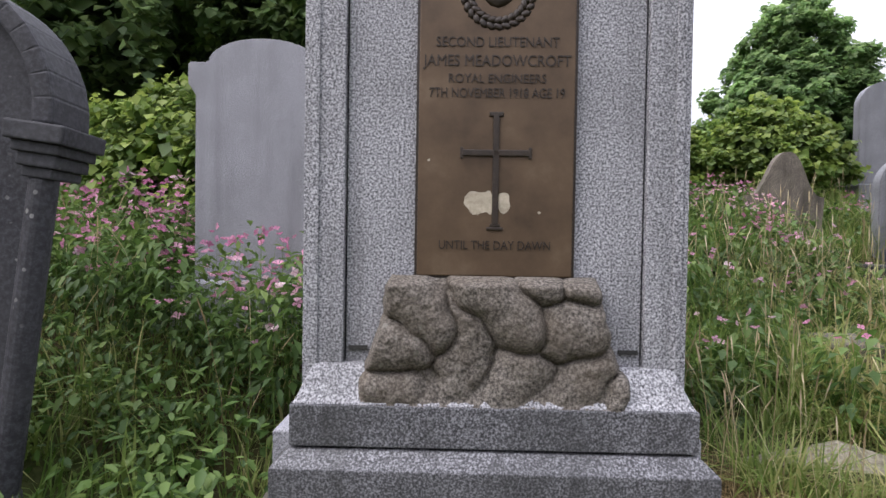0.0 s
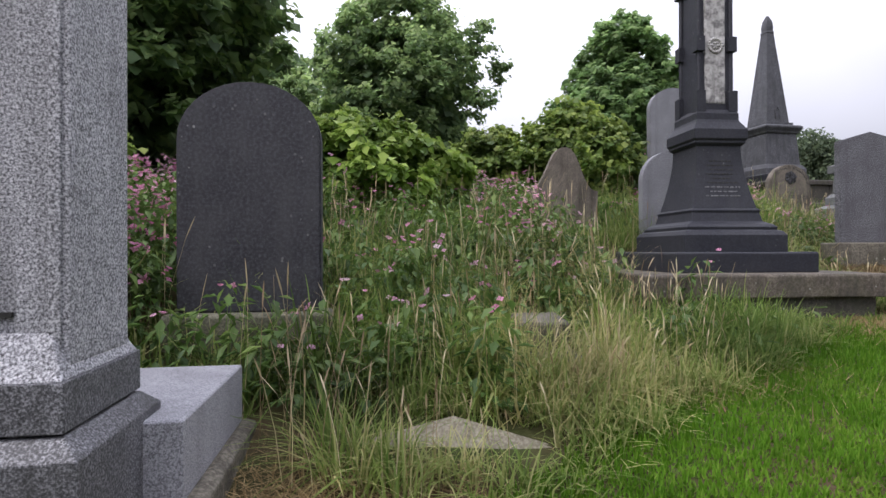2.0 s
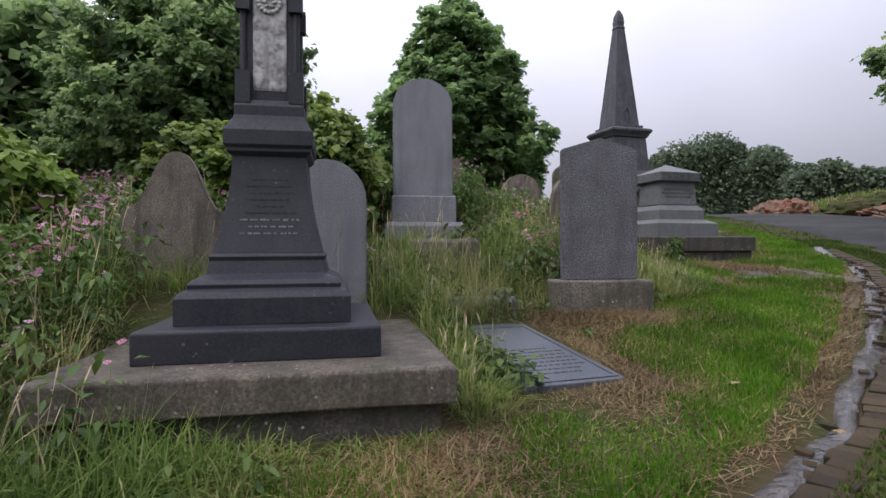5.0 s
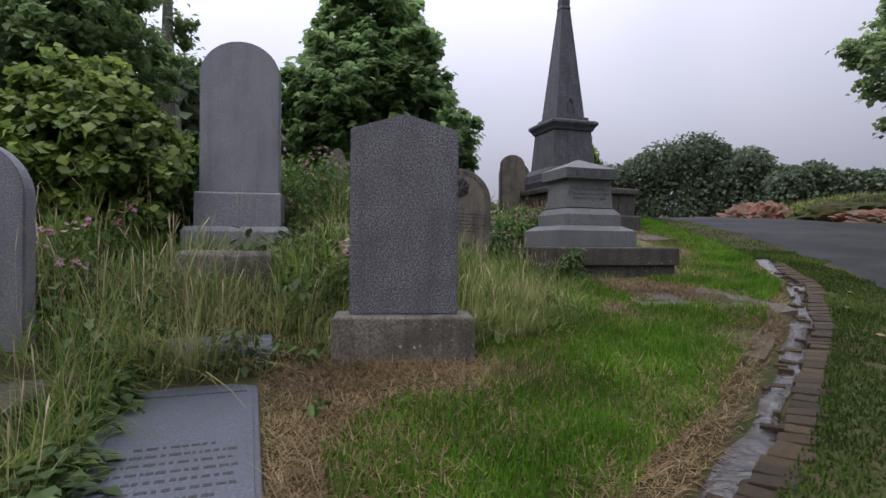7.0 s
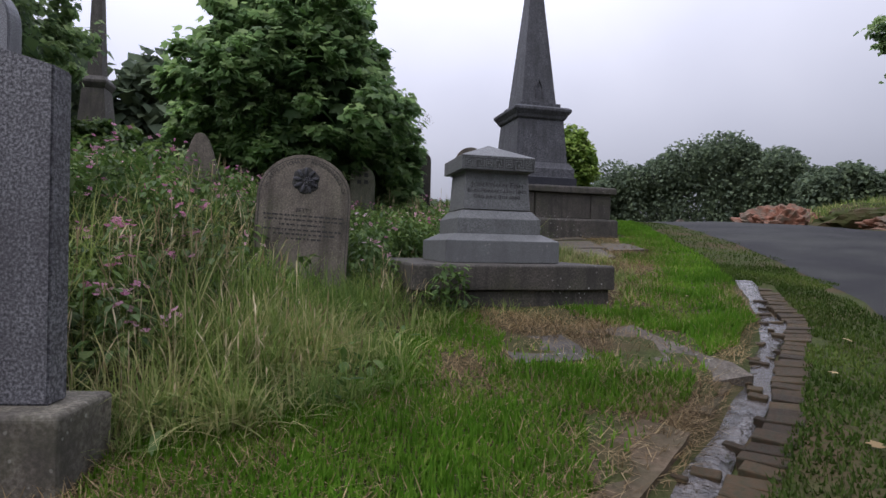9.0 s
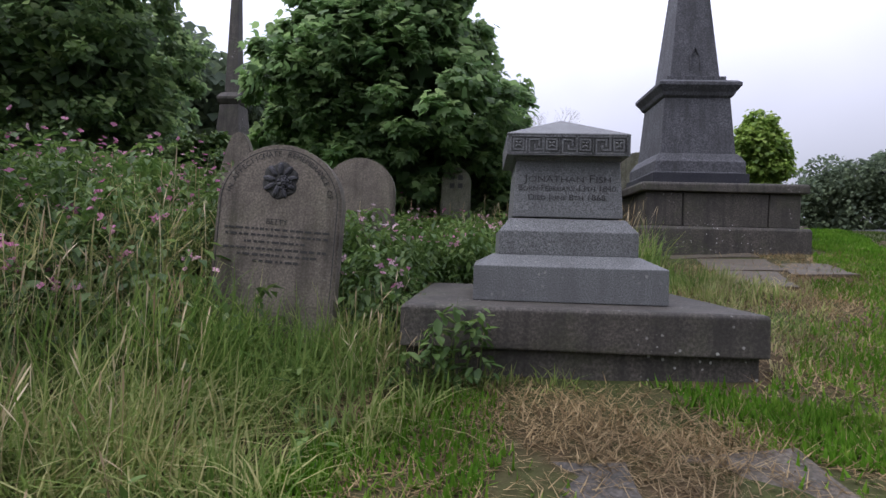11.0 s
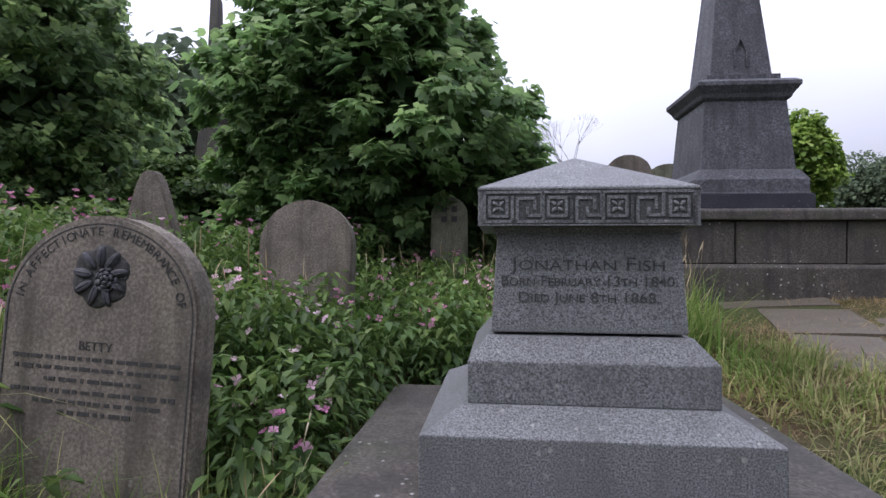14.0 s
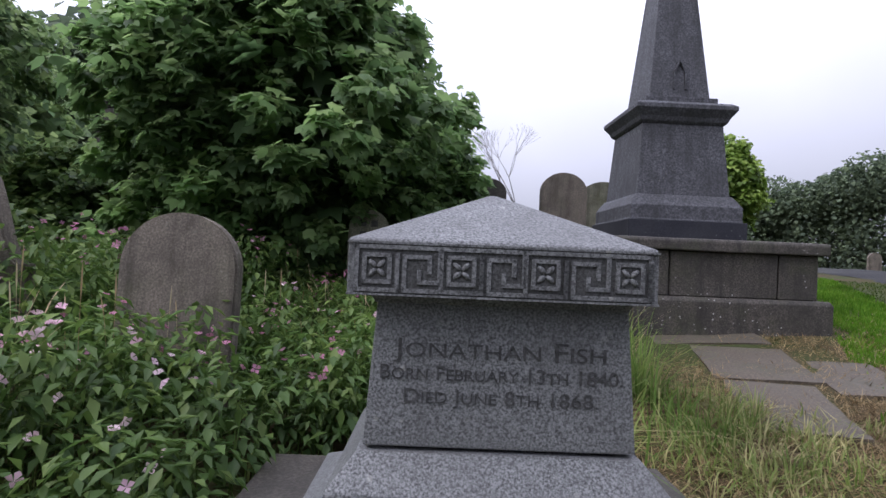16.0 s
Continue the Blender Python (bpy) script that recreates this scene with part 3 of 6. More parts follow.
    # rock-faced foot: boulders in relief, the upper ones bulging over a sloping cairn (x0, z0, x1, z1, reach, bulge)
    lobes = ((-0.29, 1.29, -0.185, 1.165, 0.088, 0.135), (-0.05, 1.30, 0.10, 1.165, 0.092, 0.14), (0.13, 1.30, 0.17, 1.285, 0.062, 0.125), (0.245, 1.288, 0.30, 1.28, 0.044, 0.12),
             (0.215, 1.16, 0.285, 1.165, 0.105, 0.125), (-0.345, 1.11, -0.255, 1.115, 0.092, 0.13), (-0.075, 1.205, -0.115, 0.95, 0.105, 0.105),
             (0.10, 1.05, 0.03, 0.94, 0.098, 0.115), (0.31, 1.03, 0.24, 0.94, 0.10, 0.11), (0.395, 0.99, 0.37, 0.93, 0.055, 0.12), (-0.37, 0.97, -0.25, 0.965, 0.068, 0.115), (-0.19, 1.0, -0.20, 0.93, 0.06, 0.09))

    def to_lobe(px, pz, x0, z0, x1, z1):
        dx, dz = x1 - x0, z1 - z0
        t = max(0.0, min(1.0, ((px - x0) * dx + (pz - z0) * dz) / (dx * dx + dz * dz)))
        return math.hypot(px - x0 - t * dx, pz - z0 - t * dz)

    nxx, nzz = 150, 76
    vs, fs = [], []
    for jz in range(nzz):
        z = 0.925 + (1.328 - 0.925) * jz / (nzz - 1)
        half = np.interp(z, [0.925, 1.0, 1.06, 1.12, 1.2, 1.29, 1.328], [0.44, 0.435, 0.40, 0.38, 0.355, 0.345, 0.325])
        for jx in range(nxx):
            u = -1 + 2 * jx / (nxx - 1)
            x = u * half * (1 + 0.03 * noise.noise(Vector((z * 22, 2 if u > 0 else 5, 0))))
            wx, wz = x + 0.016 * noise.noise(Vector((x * 16, z * 16, 1))), z + 0.014 * noise.noise(Vector((x * 14, z * 14, 7)))
            rise = sorted((0.86 * b * max(0.0, 1 - (to_lobe(wx, wz, x0, z0, x1, z1) / (1.08 * r)) ** 2) ** 0.32 for x0, z0, x1, z1, r, b in lobes), reverse=True)
            bulge = rise[0] - 0.024 * math.exp(-(rise[0] - rise[1]) / 0.010)
            floor_z = 0.040 + 0.055 * max(0.0, (1.06 - z) / 0.13)
            rim = min(1.0, (1 - abs(u)) / 0.06) ** 0.5 * min(1.0, (1.332 - z) / 0.03) ** 0.5
            grain = 0.005 * noise.noise(Vector((x * 30, z * 30, 3))) + 0.003 * noise.noise(Vector((x * 80, z * 80, 9)))
            vs.append((x, fy + 0.03 - (max(bulge, floor_z) + grain) * rim, z))
    for jz in range(nzz - 1):
        for jx in range(nxx - 1):
            k = jz * nxx + jx
            fs.append((k, k + 1, k + nxx + 1, k + nxx))
    mesh_ob("rock_relief", vs, fs, ROCKFACE, top, True)


soldier_memorial()


# ---- tall soot-black monument on stone steps ----
def black_monument():
    a = 19.7
    n_in = Vector((-math.sin(radians(a)), math.cos(radians(a))))
    w, d = 2.05, 1.95
    c = Vector(((-2.408 - 0.479) / 2, (2.046 + 2.742) / 2)) + n_in * d / 2
    top = root("monument", c.x, c.y, 0, a, "tall soot-black monument with pale shaft on stone steps", "monument")
    tiers("lower_plinth", [(1.9, d - 0.12, 0.45), (1.9, d - 0.12, 0.87)], DARKPLINTH, top, 0.012, cuts=3, rough=0.008)
    tiers("plinth_slab", [(w, d, 0.862), (w, d, 1.04), (w - 0.03, d - 0.03, 1.055)], BROWNSLAB, top, 0.012, cuts=3, rough=0.006)
    tiers("step", [(1.31, 1.31, 1.055), (1.31, 1.31, 1.22), (1.29, 1.29, 1.236)], SOOT, top, 0.01, cuts=2, rough=0.004)
    tiers("base", [(0.98, 0.98, 1.236), (0.98, 0.98, 1.39), (0.93, 0.93, 1.425), (0.86, 0.86, 1.44), (0.87, 0.87, 1.465), (0.82, 0.82, 1.49), (0.70, 0.70, 1.52), (0.66, 0.66, 1.60), (0.675, 0.675, 1.625), (0.64, 0.64, 1.645)], SOOT, top, 0.005)
    secs = [(0.63 - 0.19 * (1 - (1 - k / 10) ** 1.7), 1.645 + 0.6 * k / 10) for k in range(11)]
    tiers("die", [(s, s, z) for s, z in secs], SOOT, top, 0.003)
    tiers("cap", [(0.45, 0.45, 2.245), (0.50, 0.50, 2.27), (0.50, 0.50, 2.29), (0.53, 0.53, 2.31), (0.53, 0.53, 2.40), (0.44, 0.44, 2.474), (0.42, 0.42, 2.50), (0.42, 0.42, 2.56), (0.38, 0.38, 2.60)], SOOT, top, 0.004)
    tiers("shaft", [(0.33, 0.33, 2.58), (0.31, 0.31, 3.4), (0.30, 0.30, 4.1)], SOOT, top, 0.006)
    bm = bmesh.new()
    box(bm, -0.105, 0.105, -0.172, 0.0, 2.66, 4.02)
    bevelled(bm, 0.02)
    bm_ob("face_panel", bm, SOOT_PALE, top)
    for sx in (-1, 1):
        for sy in (-1, 1):
            bm = bmesh.new()
            for z0, z1, r in ((2.78, 3.16, 0.022), (3.3, 3.8, 0.022)):
                bmesh.ops.create_cone(bm, cap_ends=True, segments=12, radius1=r, radius2=r, depth=z1 - z0, matrix=Matrix.Translation((sx * 0.16, sy * 0.16, (z0 + z1) / 2)))
            for z0, z1, h in ((2.58, 2.78, 0.045), (3.16, 3.30, 0.042), (3.8, 4.1, 0.045)):
                box(bm, sx * 0.16 - h, sx * 0.16 + h, sy * 0.16 - h, sy * 0.16 + h, z0, z1)
            bm_ob("colonnette", bm, SOOT, top)
    bm = bmesh.new()
    for k in range(16):
        an = 2 * math.pi * k / 16
        bmesh.ops.create_icosphere(bm, subdivisions=1, radius=1.0, matrix=Matrix.Translation((0.065 * math.cos(an), -0.178, 3.22 + 0.065 * math.sin(an))) @ Matrix.Diagonal((0.017, 0.012, 0.017, 1)))
    for k in range(6):
        an = 2 * math.pi * k / 6
        bmesh.ops.create_icosphere(bm, subdivisions=1, radius=1.0, matrix=Matrix.Translation((0.028 * math.cos(an), -0.176, 3.22 + 0.028 * math.sin(an))) @ Matrix.Diagonal((0.018, 0.012, 0.012, 1)))
    bm_ob("carved_wreath", bm, SOOT_PALE, top, True)
    tiers("finial", [(0.46, 0.46, 4.1), (0.48, 0.48, 4.2), (0.3, 0.3, 4.35), (0.05, 0.05, 4.8)], SOOT, top, 0.006)
    rows = [(0.0, 2.10 - 0.042 * k, wd) for k, wd in enumerate((0.2, 0.26, 0.2, 0.27, 0.16, 0.27, 0.34, 0.24, 0.34))]
    for k, (x, z, wd) in enumerate(rows):
        s = np.interp(z, [s[1] for s in secs], [s[0] for s in secs])
        bars("worn_lettering", [(x, z, wd)], LEADLETTER if k > 5 else INK, top, -float(s) / 2 - 0.002, seed=40 + k, height=0.013)


black_monument()


# ---- headstones ----
def headstone(x, y, turn, w, h, thick, outline, mat, label, lean=(0, 0), base=None, base_mat=None, z=None, bevel=0.012, rough=0.0):
    """An upright headstone; its front face stands at (x, y). base: (width, depth, height) of a plinth."""
    z = gz(x, y) - 0.25 if z is None else z
    top = root("headstone", x, y, z, turn, label, "headstone", "headstones", lean)
    if base:
        tiers("plinth", [(base[0], base[1], -0.2), (base[0], base[1], base[2] - 0.015), (base[0] - 0.03, base[1] - 0.03, base[2])], base_mat or mat, top, 0.01, thick / 2, cuts=2, rough=0.004)
    slab("slab", outline, thick, mat, top, bevel, base[2] if base else 0.0, rough=rough)
    return top


# pecked granite stone with a low gable
gx0, gy0 = 0.606, 5.556
hs = headstone(gx0, gy0, 13.4, 0.764, 1.42, 0.115, outline_gable(0.764, 1.42, 0.112), PURPLE_GRANITE,
               "mauve-grey granite headstone with gable top on buff base", base=(0.985, 0.36, 0.2), base_mat=PLINTHSTONE, z=1.345 - 0.2, bevel=0.008)

# tall arched blue-grey stone on a stepped base
hs = headstone(-1.5, 7.12, 18, 0.80, 1.58, 0.16, outline_round(0.80, 1.58, rise=0.36), SLATE_GREY,
               "tall smooth blue-grey arched headstone on a stepped base", base=(0.86, 0.34, 0.36), z=2.37 - 0.36)
tiers("step", [(1.05, 0.55, -0.5), (1.05, 0.55, -0.05), (1.0, 0.5, 0.0)], SLATE_GREY, hs, 0.01, 0.08)

# half-round pale stone beside it
headstone(-1.90, 4.56, 20, 0.74, 1.52, 0.14, outline_round(0.74, 1.52, rise=0.37), SLATE_GREY,
          "pale grey headstone with a half-round top, in tall grass", z=0.95)

# pointed brown stone
headstone(-3.2, 4.28, 20, 0.86, 1.40, 0.13, outline_ogee(0.86, 1.40, 0.42), BROWNSTONE,
          "weathered brown sandstone headstone with a pointed shouldered top", lean=(0, 1.5), z=1.13, rough=0.003)

# black round-topped stone
headstone(-4.92, 0.36, 22, 0.86, 1.42, 0.13, outline_round(0.86, 1.42, rise=0.36), BLACKSLAB,
          "blackened headstone with a rounded top and lichen spots", base=(0.98, 0.3, 0.16), base_mat=GREENSTONE, z=0.72)

# grey granite stone with square ears
headstone(-6.83, -0.48, 28, 1.0, 1.56, 0.15, outline_shouldered(1.0, 1.62, 0.13, 0.17), GREY_GRANITE,
          "plain grey granite headstone with arched top and square ears", base=(1.12, 0.36, 0.12), z=1.02)

# carved brown stone with a flower roundel
bx, by = 0.62, 8.46
hs = headstone(bx, by, 24, 0.84, 1.50, 0.13, outline_round(0.84, 1.50, rise=0.40), BROWNSTONE,
               "brown sandstone headstone with an arched top, carved rose and worn lettering", z=1.30, lean=(-2, 3), rough=0.002)


def flower_carving(parent, z, y):
    """A lobed roundel in recess-shade colour, with broad leaves and a carved rose."""
    bm = bmesh.new()
    for k in range(6):
        an = 0.4 + k * math.pi / 3
        bmesh.ops.create_icosphere(bm, subdivisions=2, radius=1.0, matrix=Matrix.Translation((0.062 * math.cos(an), y, z + 0.066 * math.sin(an))) @ Matrix.Diagonal((0.066, 0.004, 0.062, 1)))
    bm_ob("roundel_shade", bm, INK, parent, True)
    bm = bmesh.new()
    for k in range(9):
        an = 0.2 + k * 0.7
        rr = 0.078 + 0.012 * math.sin(3.1 * k)
        m = Matrix.Translation((rr * math.cos(an), y - 0.006, z + rr * math.sin(an))) @ Matrix.Rotation(-an, 4, "Y") @ Matrix.Rotation(0.25, 4, "X")
        bmesh.ops.create_icosphere(bm, subdivisions=2, radius=1.0, matrix=m @ Matrix.Diagonal((0.044, 0.008, 0.019, 1)))
        bmesh.ops.create_icosphere(bm, subdivisions=1, radius=1.0, matrix=m @ Matrix.Translation((0.0, -0.008, 0.0)) @ Matrix.Diagonal((0.040, 0.003, 0.003, 1)))
    for ring, (count, rr, out) in enumerate(((9, 0.042, 0.010), (6, 0.026, 0.016), (3, 0.011, 0.021))):
        for k in range(count):
            an = 2 * math.pi * k / count + ring * 0.4
            m = Matrix.Translation((0.03 + rr * math.cos(an), y - out, z - 0.012 + rr * math.sin(an))) @ Matrix.Rotation(math.pi / 2 - an, 4, "Y") @ Matrix.Rotation(-0.5, 4, "X")
            bmesh.ops.create_icosphere(bm, subdivisions=1, radius=1.0, matrix=m @ Matrix.Diagonal((0.017, 0.007, 0.010, 1)))
    return bm_ob("carved_rose", bm, BLACKSLAB, parent, True)


flower_carving(hs, 1.26, 0.0)
arch = "IN AFFECTIONATE REMEMBRANCE OF"
for k, ch in enumerate(arch):
    an = radians(168 - 156 * k / (len(arch) - 1))
    if ch != " ":
        lt = lettering(ch, 0.05, 0.35 * math.cos(an), -0.0015, 1.10 + 0.335 * math.sin(an), INK, hs)
        lt.matrix_basis = pose(0.35 * math.cos(an), -0.0015, 1.10 + 0.335 * math.sin(an), 90, 0, 0) @ Matrix.Rotation(an - math.pi / 2, 4, "Z")
lettering("BETTY", 0.05, 0.0, -0.0015, 0.985, INK, hs)
bars("worn_lettering", [(0, 0.935, 0.70), (0, 0.895, 0.68), (0, 0.85, 0.42), (0, 0.805, 0.70), (0, 0.765, 0.5), (0, 0.725, 0.28)], INK, hs, -0.0005, seed=8, height=0.017)
bm = bmesh.new()
for k in range(30):
    a0, a1 = math.pi * k / 30, math.pi * (k + 1) / 30
    p0, p1 = Vector((0.395 * math.cos(a0), 0, 1.10 + 0.365 * math.sin(a0))), Vector((0.395 * math.cos(a1), 0, 1.10 + 0.365 * math.sin(a1)))
    mid, dv = (p0 + p1) / 2, p1 - p0
    bmesh.ops.create_cube(bm, size=1.0, matrix=Matrix.Translation(mid) @ Matrix.Rotation(math.atan2(-dv.z, dv.x), 4, "Y") @ Matrix.Diagonal((dv.length * 1.05, 0.003, 0.006, 1)))
for s in (-1, 1):
    box(bm, s * 0.395 - 0.003, s * 0.395 + 0.003, -0.0015, 0.0015, 0.1, 1.10)
bm_ob("incised_border", bm, INK, hs)

headstone(-0.21, 10.44, 26, 0.75, 1.50, 0.13, outline_round(0.75, 1.50, rise=0.36), BROWNSTONE,
          "round-topped brown sandstone headstone among balsam", z=1.58, lean=(-2, 1.0), rough=0.003)
headstone(-1.41, 9.93, 26, 0.66, 1.50, 0.12, outline_ogee(0.66, 1.50, 0.5), BROWNSTONE,
          "pointed brown headstone sunk among leaves", z=1.83, rough=0.003)
headstone(-1.95, 12.2, 26, 0.6, 1.4, 0.12, outline_round(0.6, 1.4), GREENSTONE, "mossy round-topped headstone under the trees", z=2.05)


def pierced_stone():
    x, y, turn = -0.38, 13.0, 26
    top = root("headstone", x, y, 1.9, turn, "small greenish round headstone pierced with a cross pattern", "headstone", "headstones")
    slab("slab", outline_round(0.44, 1.45), 0.1, GREENSTONE, top)
    # dark squares stand in for the shade of sunk panels
    for dx in (-0.06, 0.06):
        for dz in (-0.06, 0.06):
            bm = bmesh.new()
            box(bm, dx - 0.035, dx + 0.035, -0.004, 0.02, 1.24 + dz - 0.035, 1.24 + dz + 0.035)
            bm_ob("panel_shade", bm, INK, top)


pierced_stone()
for x, y, w, zt, mt, lab in ((-0.03, 15.8, 0.52, 4.11, DARKPLINTH, "small dark round-topped headstone"), (1.21, 15.3, 0.62, 4.08, BROWNSTONE, "lichened round-topped headstone"),
                             (1.2, 19.0, 1.0, 4.5, GREENSTONE, "broad low round headstone"), (-0.9, 17.5, 0.6, 4.0, GREENSTONE, "mossy headstone at the back")):
    headstone(x, y, 24, w, zt - gz(x, y) + 0.25, 0.13, outline_round(w, zt - gz(x, y) + 0.25, rise=w * 0.42), mt, lab + ", half hidden by weeds")
for k in range(9):
    x, y = 9.0 + 1.7 * k, 44 + 3 * ((k * 5) % 4)
    headstone(x - 4, y, 15 + 5 * (k % 3), 0.7, 1.5, 0.15, outline_round(0.7, 1.5), (GREENSTONE, BROWNSTONE, GREY_GRANITE)[k % 3], "distant grey headstone on the brow")


# dark gothic stone at the walk's beginning
def gothic_stone():
    x, y = -7.0, -2.36
    top = root("headstone", x, y, 0.05, 30, "dark gothic headstone with a carved capital and arched hood", "headstone", "headstones", (0, 7))
    tiers("plinth", [(1.0, 0.42, -0.1), (1.0, 0.42, 0.3), (0.95, 0.38, 0.33)], PLINTHSTONE, top, 0.012, 0.1)
    slab("slab", outline_round(0.78, 1.98, rise=0.44), 0.16, BLACKSLAB, top, 0.015, 0.33)
    bm = bmesh.new()
    n = 16
    for k in range(n):
        a0, a1 = math.pi * k / n, math.pi * (k + 1) / n
        p0, p1 = Vector((0.42 * math.cos(a0), 0.07, 1.87 + 0.46 * math.sin(a0))), Vector((0.42 * math.cos(a1), 0.07, 1.87 + 0.46 * math.sin(a1)))
        mid, dv = (p0 + p1) / 2, p1 - p0
        bmesh.ops.create_cube(bm, size=1.0, matrix=Matrix.Translation(mid) @ Matrix.Rotation(math.atan2(-dv.z, dv.x), 4, "Y") @ Matrix.Diagonal((dv.length * 1.15, 0.26, 0.075, 1)))
    bmesh.ops.remove_doubles(bm, verts=bm.verts, dist=0.001)
    bevelled(bm, 0.012)
    bm_ob("hood_mould", bm, BLACKSLAB, top)
    for s in (-1, 1):
        bm = bmesh.new()
        for z0, z1, r0, r1 in ((0.33, 0.45, 0.075, 0.06), (0.45, 1.66, 0.052, 0.05)):
            bmesh.ops.create_cone(bm, cap_ends=True, segments=16, radius1=r0, radius2=r1, depth=z1 - z0, matrix=Matrix.Translation((s * 0.43, -0.01, (z0 + z1) / 2)))
        for z0, z1, h0 in ((1.66, 1.70, 0.055), (1.70, 1.75, 0.07), (1.75, 1.79, 0.085), (1.79, 1.86, 0.105)):
            box(bm, s * 0.43 - h0, s * 0.43 + h0, -0.01 - h0, 0.08 + h0, z0, z1)
        bevelled(bm, 0.008)
        bm_ob("colonnette", bm, BLACKSLAB, top)


gothic_stone()


# ---- inscribed pedestal with a Greek-key cap ----
def key_pedestal():
    a = 24.9
    s, c = math.sin(radians(a)), math.cos(radians(a))
    fx, fy = (1.689 + 3.472) / 2, (8.433 + 9.26) / 2
    # local front planes measured inward from the slab's front edge
    top = root("pedestal", fx, fy, 0, a, "grey granite pedestal with Greek-key cap on a stone slab", "pedestal")
    tiers("footing", [(1.90, 1.86, 1.1), (1.90, 1.86, 1.60)], DARKPLINTH, top, 0.012, 0.98, cuts=3, rough=0.008)
    tiers("slab", [(1.965, 1.95, 1.60), (1.965, 1.95, 1.815), (1.94, 1.92, 1.833)], DARKPLINTH, top, 0.012, 0.975, cuts=4, rough=0.006)
    ox = -0.03
    yc = 0.36 + 0.50
    def tier(nm, secs, bevel=0.006, dx=0.0):
        ob = tiers(nm, secs, PEDESTAL_GREY, top, bevel, yc)
        ob.location.x = ox + dx
        return ob
    tier("lower_step", [(1.16, 1.04, 1.835), (1.16, 1.04, 2.048), (0.89, 0.76, 2.118)], dx=0.018)
    tier("upper_step", [(0.868, 0.74, 2.118), (0.868, 0.74, 2.268), (0.73, 0.60, 2.352)], dx=0.025)
    tier("die", [(0.705, 0.575, 2.362), (0.662, 0.53, 2.735)], dx=0.026)
    tier("neck", [(0.665, 0.545, 2.728), (0.69, 0.58, 2.752)], dx=0.022)
    ox += 0.012
    tier("cap", [(0.772, 0.70, 2.752), (0.772, 0.70, 2.885), (0.764, 0.69, 2.893), (0.02, 0.02, 3.05)], 0.004)
    # key pattern carved on the cap's front: raised ribs over a plate coloured as recess shade
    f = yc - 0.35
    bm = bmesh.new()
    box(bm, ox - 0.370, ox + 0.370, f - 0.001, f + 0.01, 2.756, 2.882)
    bm_ob("shade_dark_field", bm, KEYFIELD, top)
    bm, rose = bmesh.new(), bmesh.new()
    zm, hz, rib = 2.819, 0.053, 0.0105

    def strand(pts):
        for (x0, z0), (x1, z1) in zip(pts, pts[1:]):
            box(bm, ox + min(x0, x1) - rib / 2, ox + max(x0, x1) + rib / 2, f - 0.006, f + 0.004, zm + min(z0, z1) - rib / 2, zm + max(z0, z1) + rib / 2)

    for q in range(4):
        x = -0.3135 + 0.209 * q
        strand([(x - 0.031, -0.033), (x + 0.031, -0.033), (x + 0.031, 0.033), (x - 0.031, 0.033), (x - 0.031, -0.033)])
        if q < 3:
            strand([(x - 0.050, -hz), (x - 0.050, hz), (x + 0.155, hz), (x + 0.155, -0.031), (x + 0.105, -0.031), (x + 0.105, -0.006)])
            strand([(x + 0.259, hz - 0.02), (x + 0.259, -hz), (x + 0.068, -hz), (x + 0.068, 0.031), (x + 0.130, 0.031), (x + 0.130, -0.004)])
            strand([(x - 0.050, -hz), (x + 0.050, -hz), (x + 0.050, hz - 0.02)])
        for k in range(4):
            an = k * math.pi / 2 + math.pi / 4
            bmesh.ops.create_icosphere(rose, subdivisions=1, radius=1.0, matrix=Matrix.Translation((ox + x + 0.015 * math.cos(an), f - 0.002, zm + 0.015 * math.sin(an))) @ Matrix.Rotation(-an, 4, "Y") @ Matrix.Diagonal((0.016, 0.006, 0.008, 1)))
    strand([(0.3135 - 0.050, hz), (0.3135 + 0.050, hz), (0.3135 + 0.050, -hz)])
    box(bm, ox - 0.386, ox + 0.386, f - 0.007, f + 0.004, 2.880, 2.886)
    box(bm, ox - 0.386, ox + 0.386, f - 0.007, f + 0.004, 2.752, 2.757)
    bm_ob("key_pattern", bm, PEDESTAL_GREY, top)
    tagged(bm_ob("rosettes", rose, PEDESTAL_GREY, top, True), kind="stuff")
    slope = math.degrees(math.atan2(0.0225, 0.373))
    # thin raised letters; the shade of their cuts is in the colour
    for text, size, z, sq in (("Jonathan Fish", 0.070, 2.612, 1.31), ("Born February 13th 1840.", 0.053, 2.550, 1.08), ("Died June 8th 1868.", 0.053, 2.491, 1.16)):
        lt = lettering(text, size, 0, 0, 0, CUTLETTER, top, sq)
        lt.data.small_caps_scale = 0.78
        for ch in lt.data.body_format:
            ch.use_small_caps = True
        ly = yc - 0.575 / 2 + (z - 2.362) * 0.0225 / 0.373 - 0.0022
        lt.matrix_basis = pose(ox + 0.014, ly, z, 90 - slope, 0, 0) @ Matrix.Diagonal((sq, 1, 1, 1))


key_pedestal()


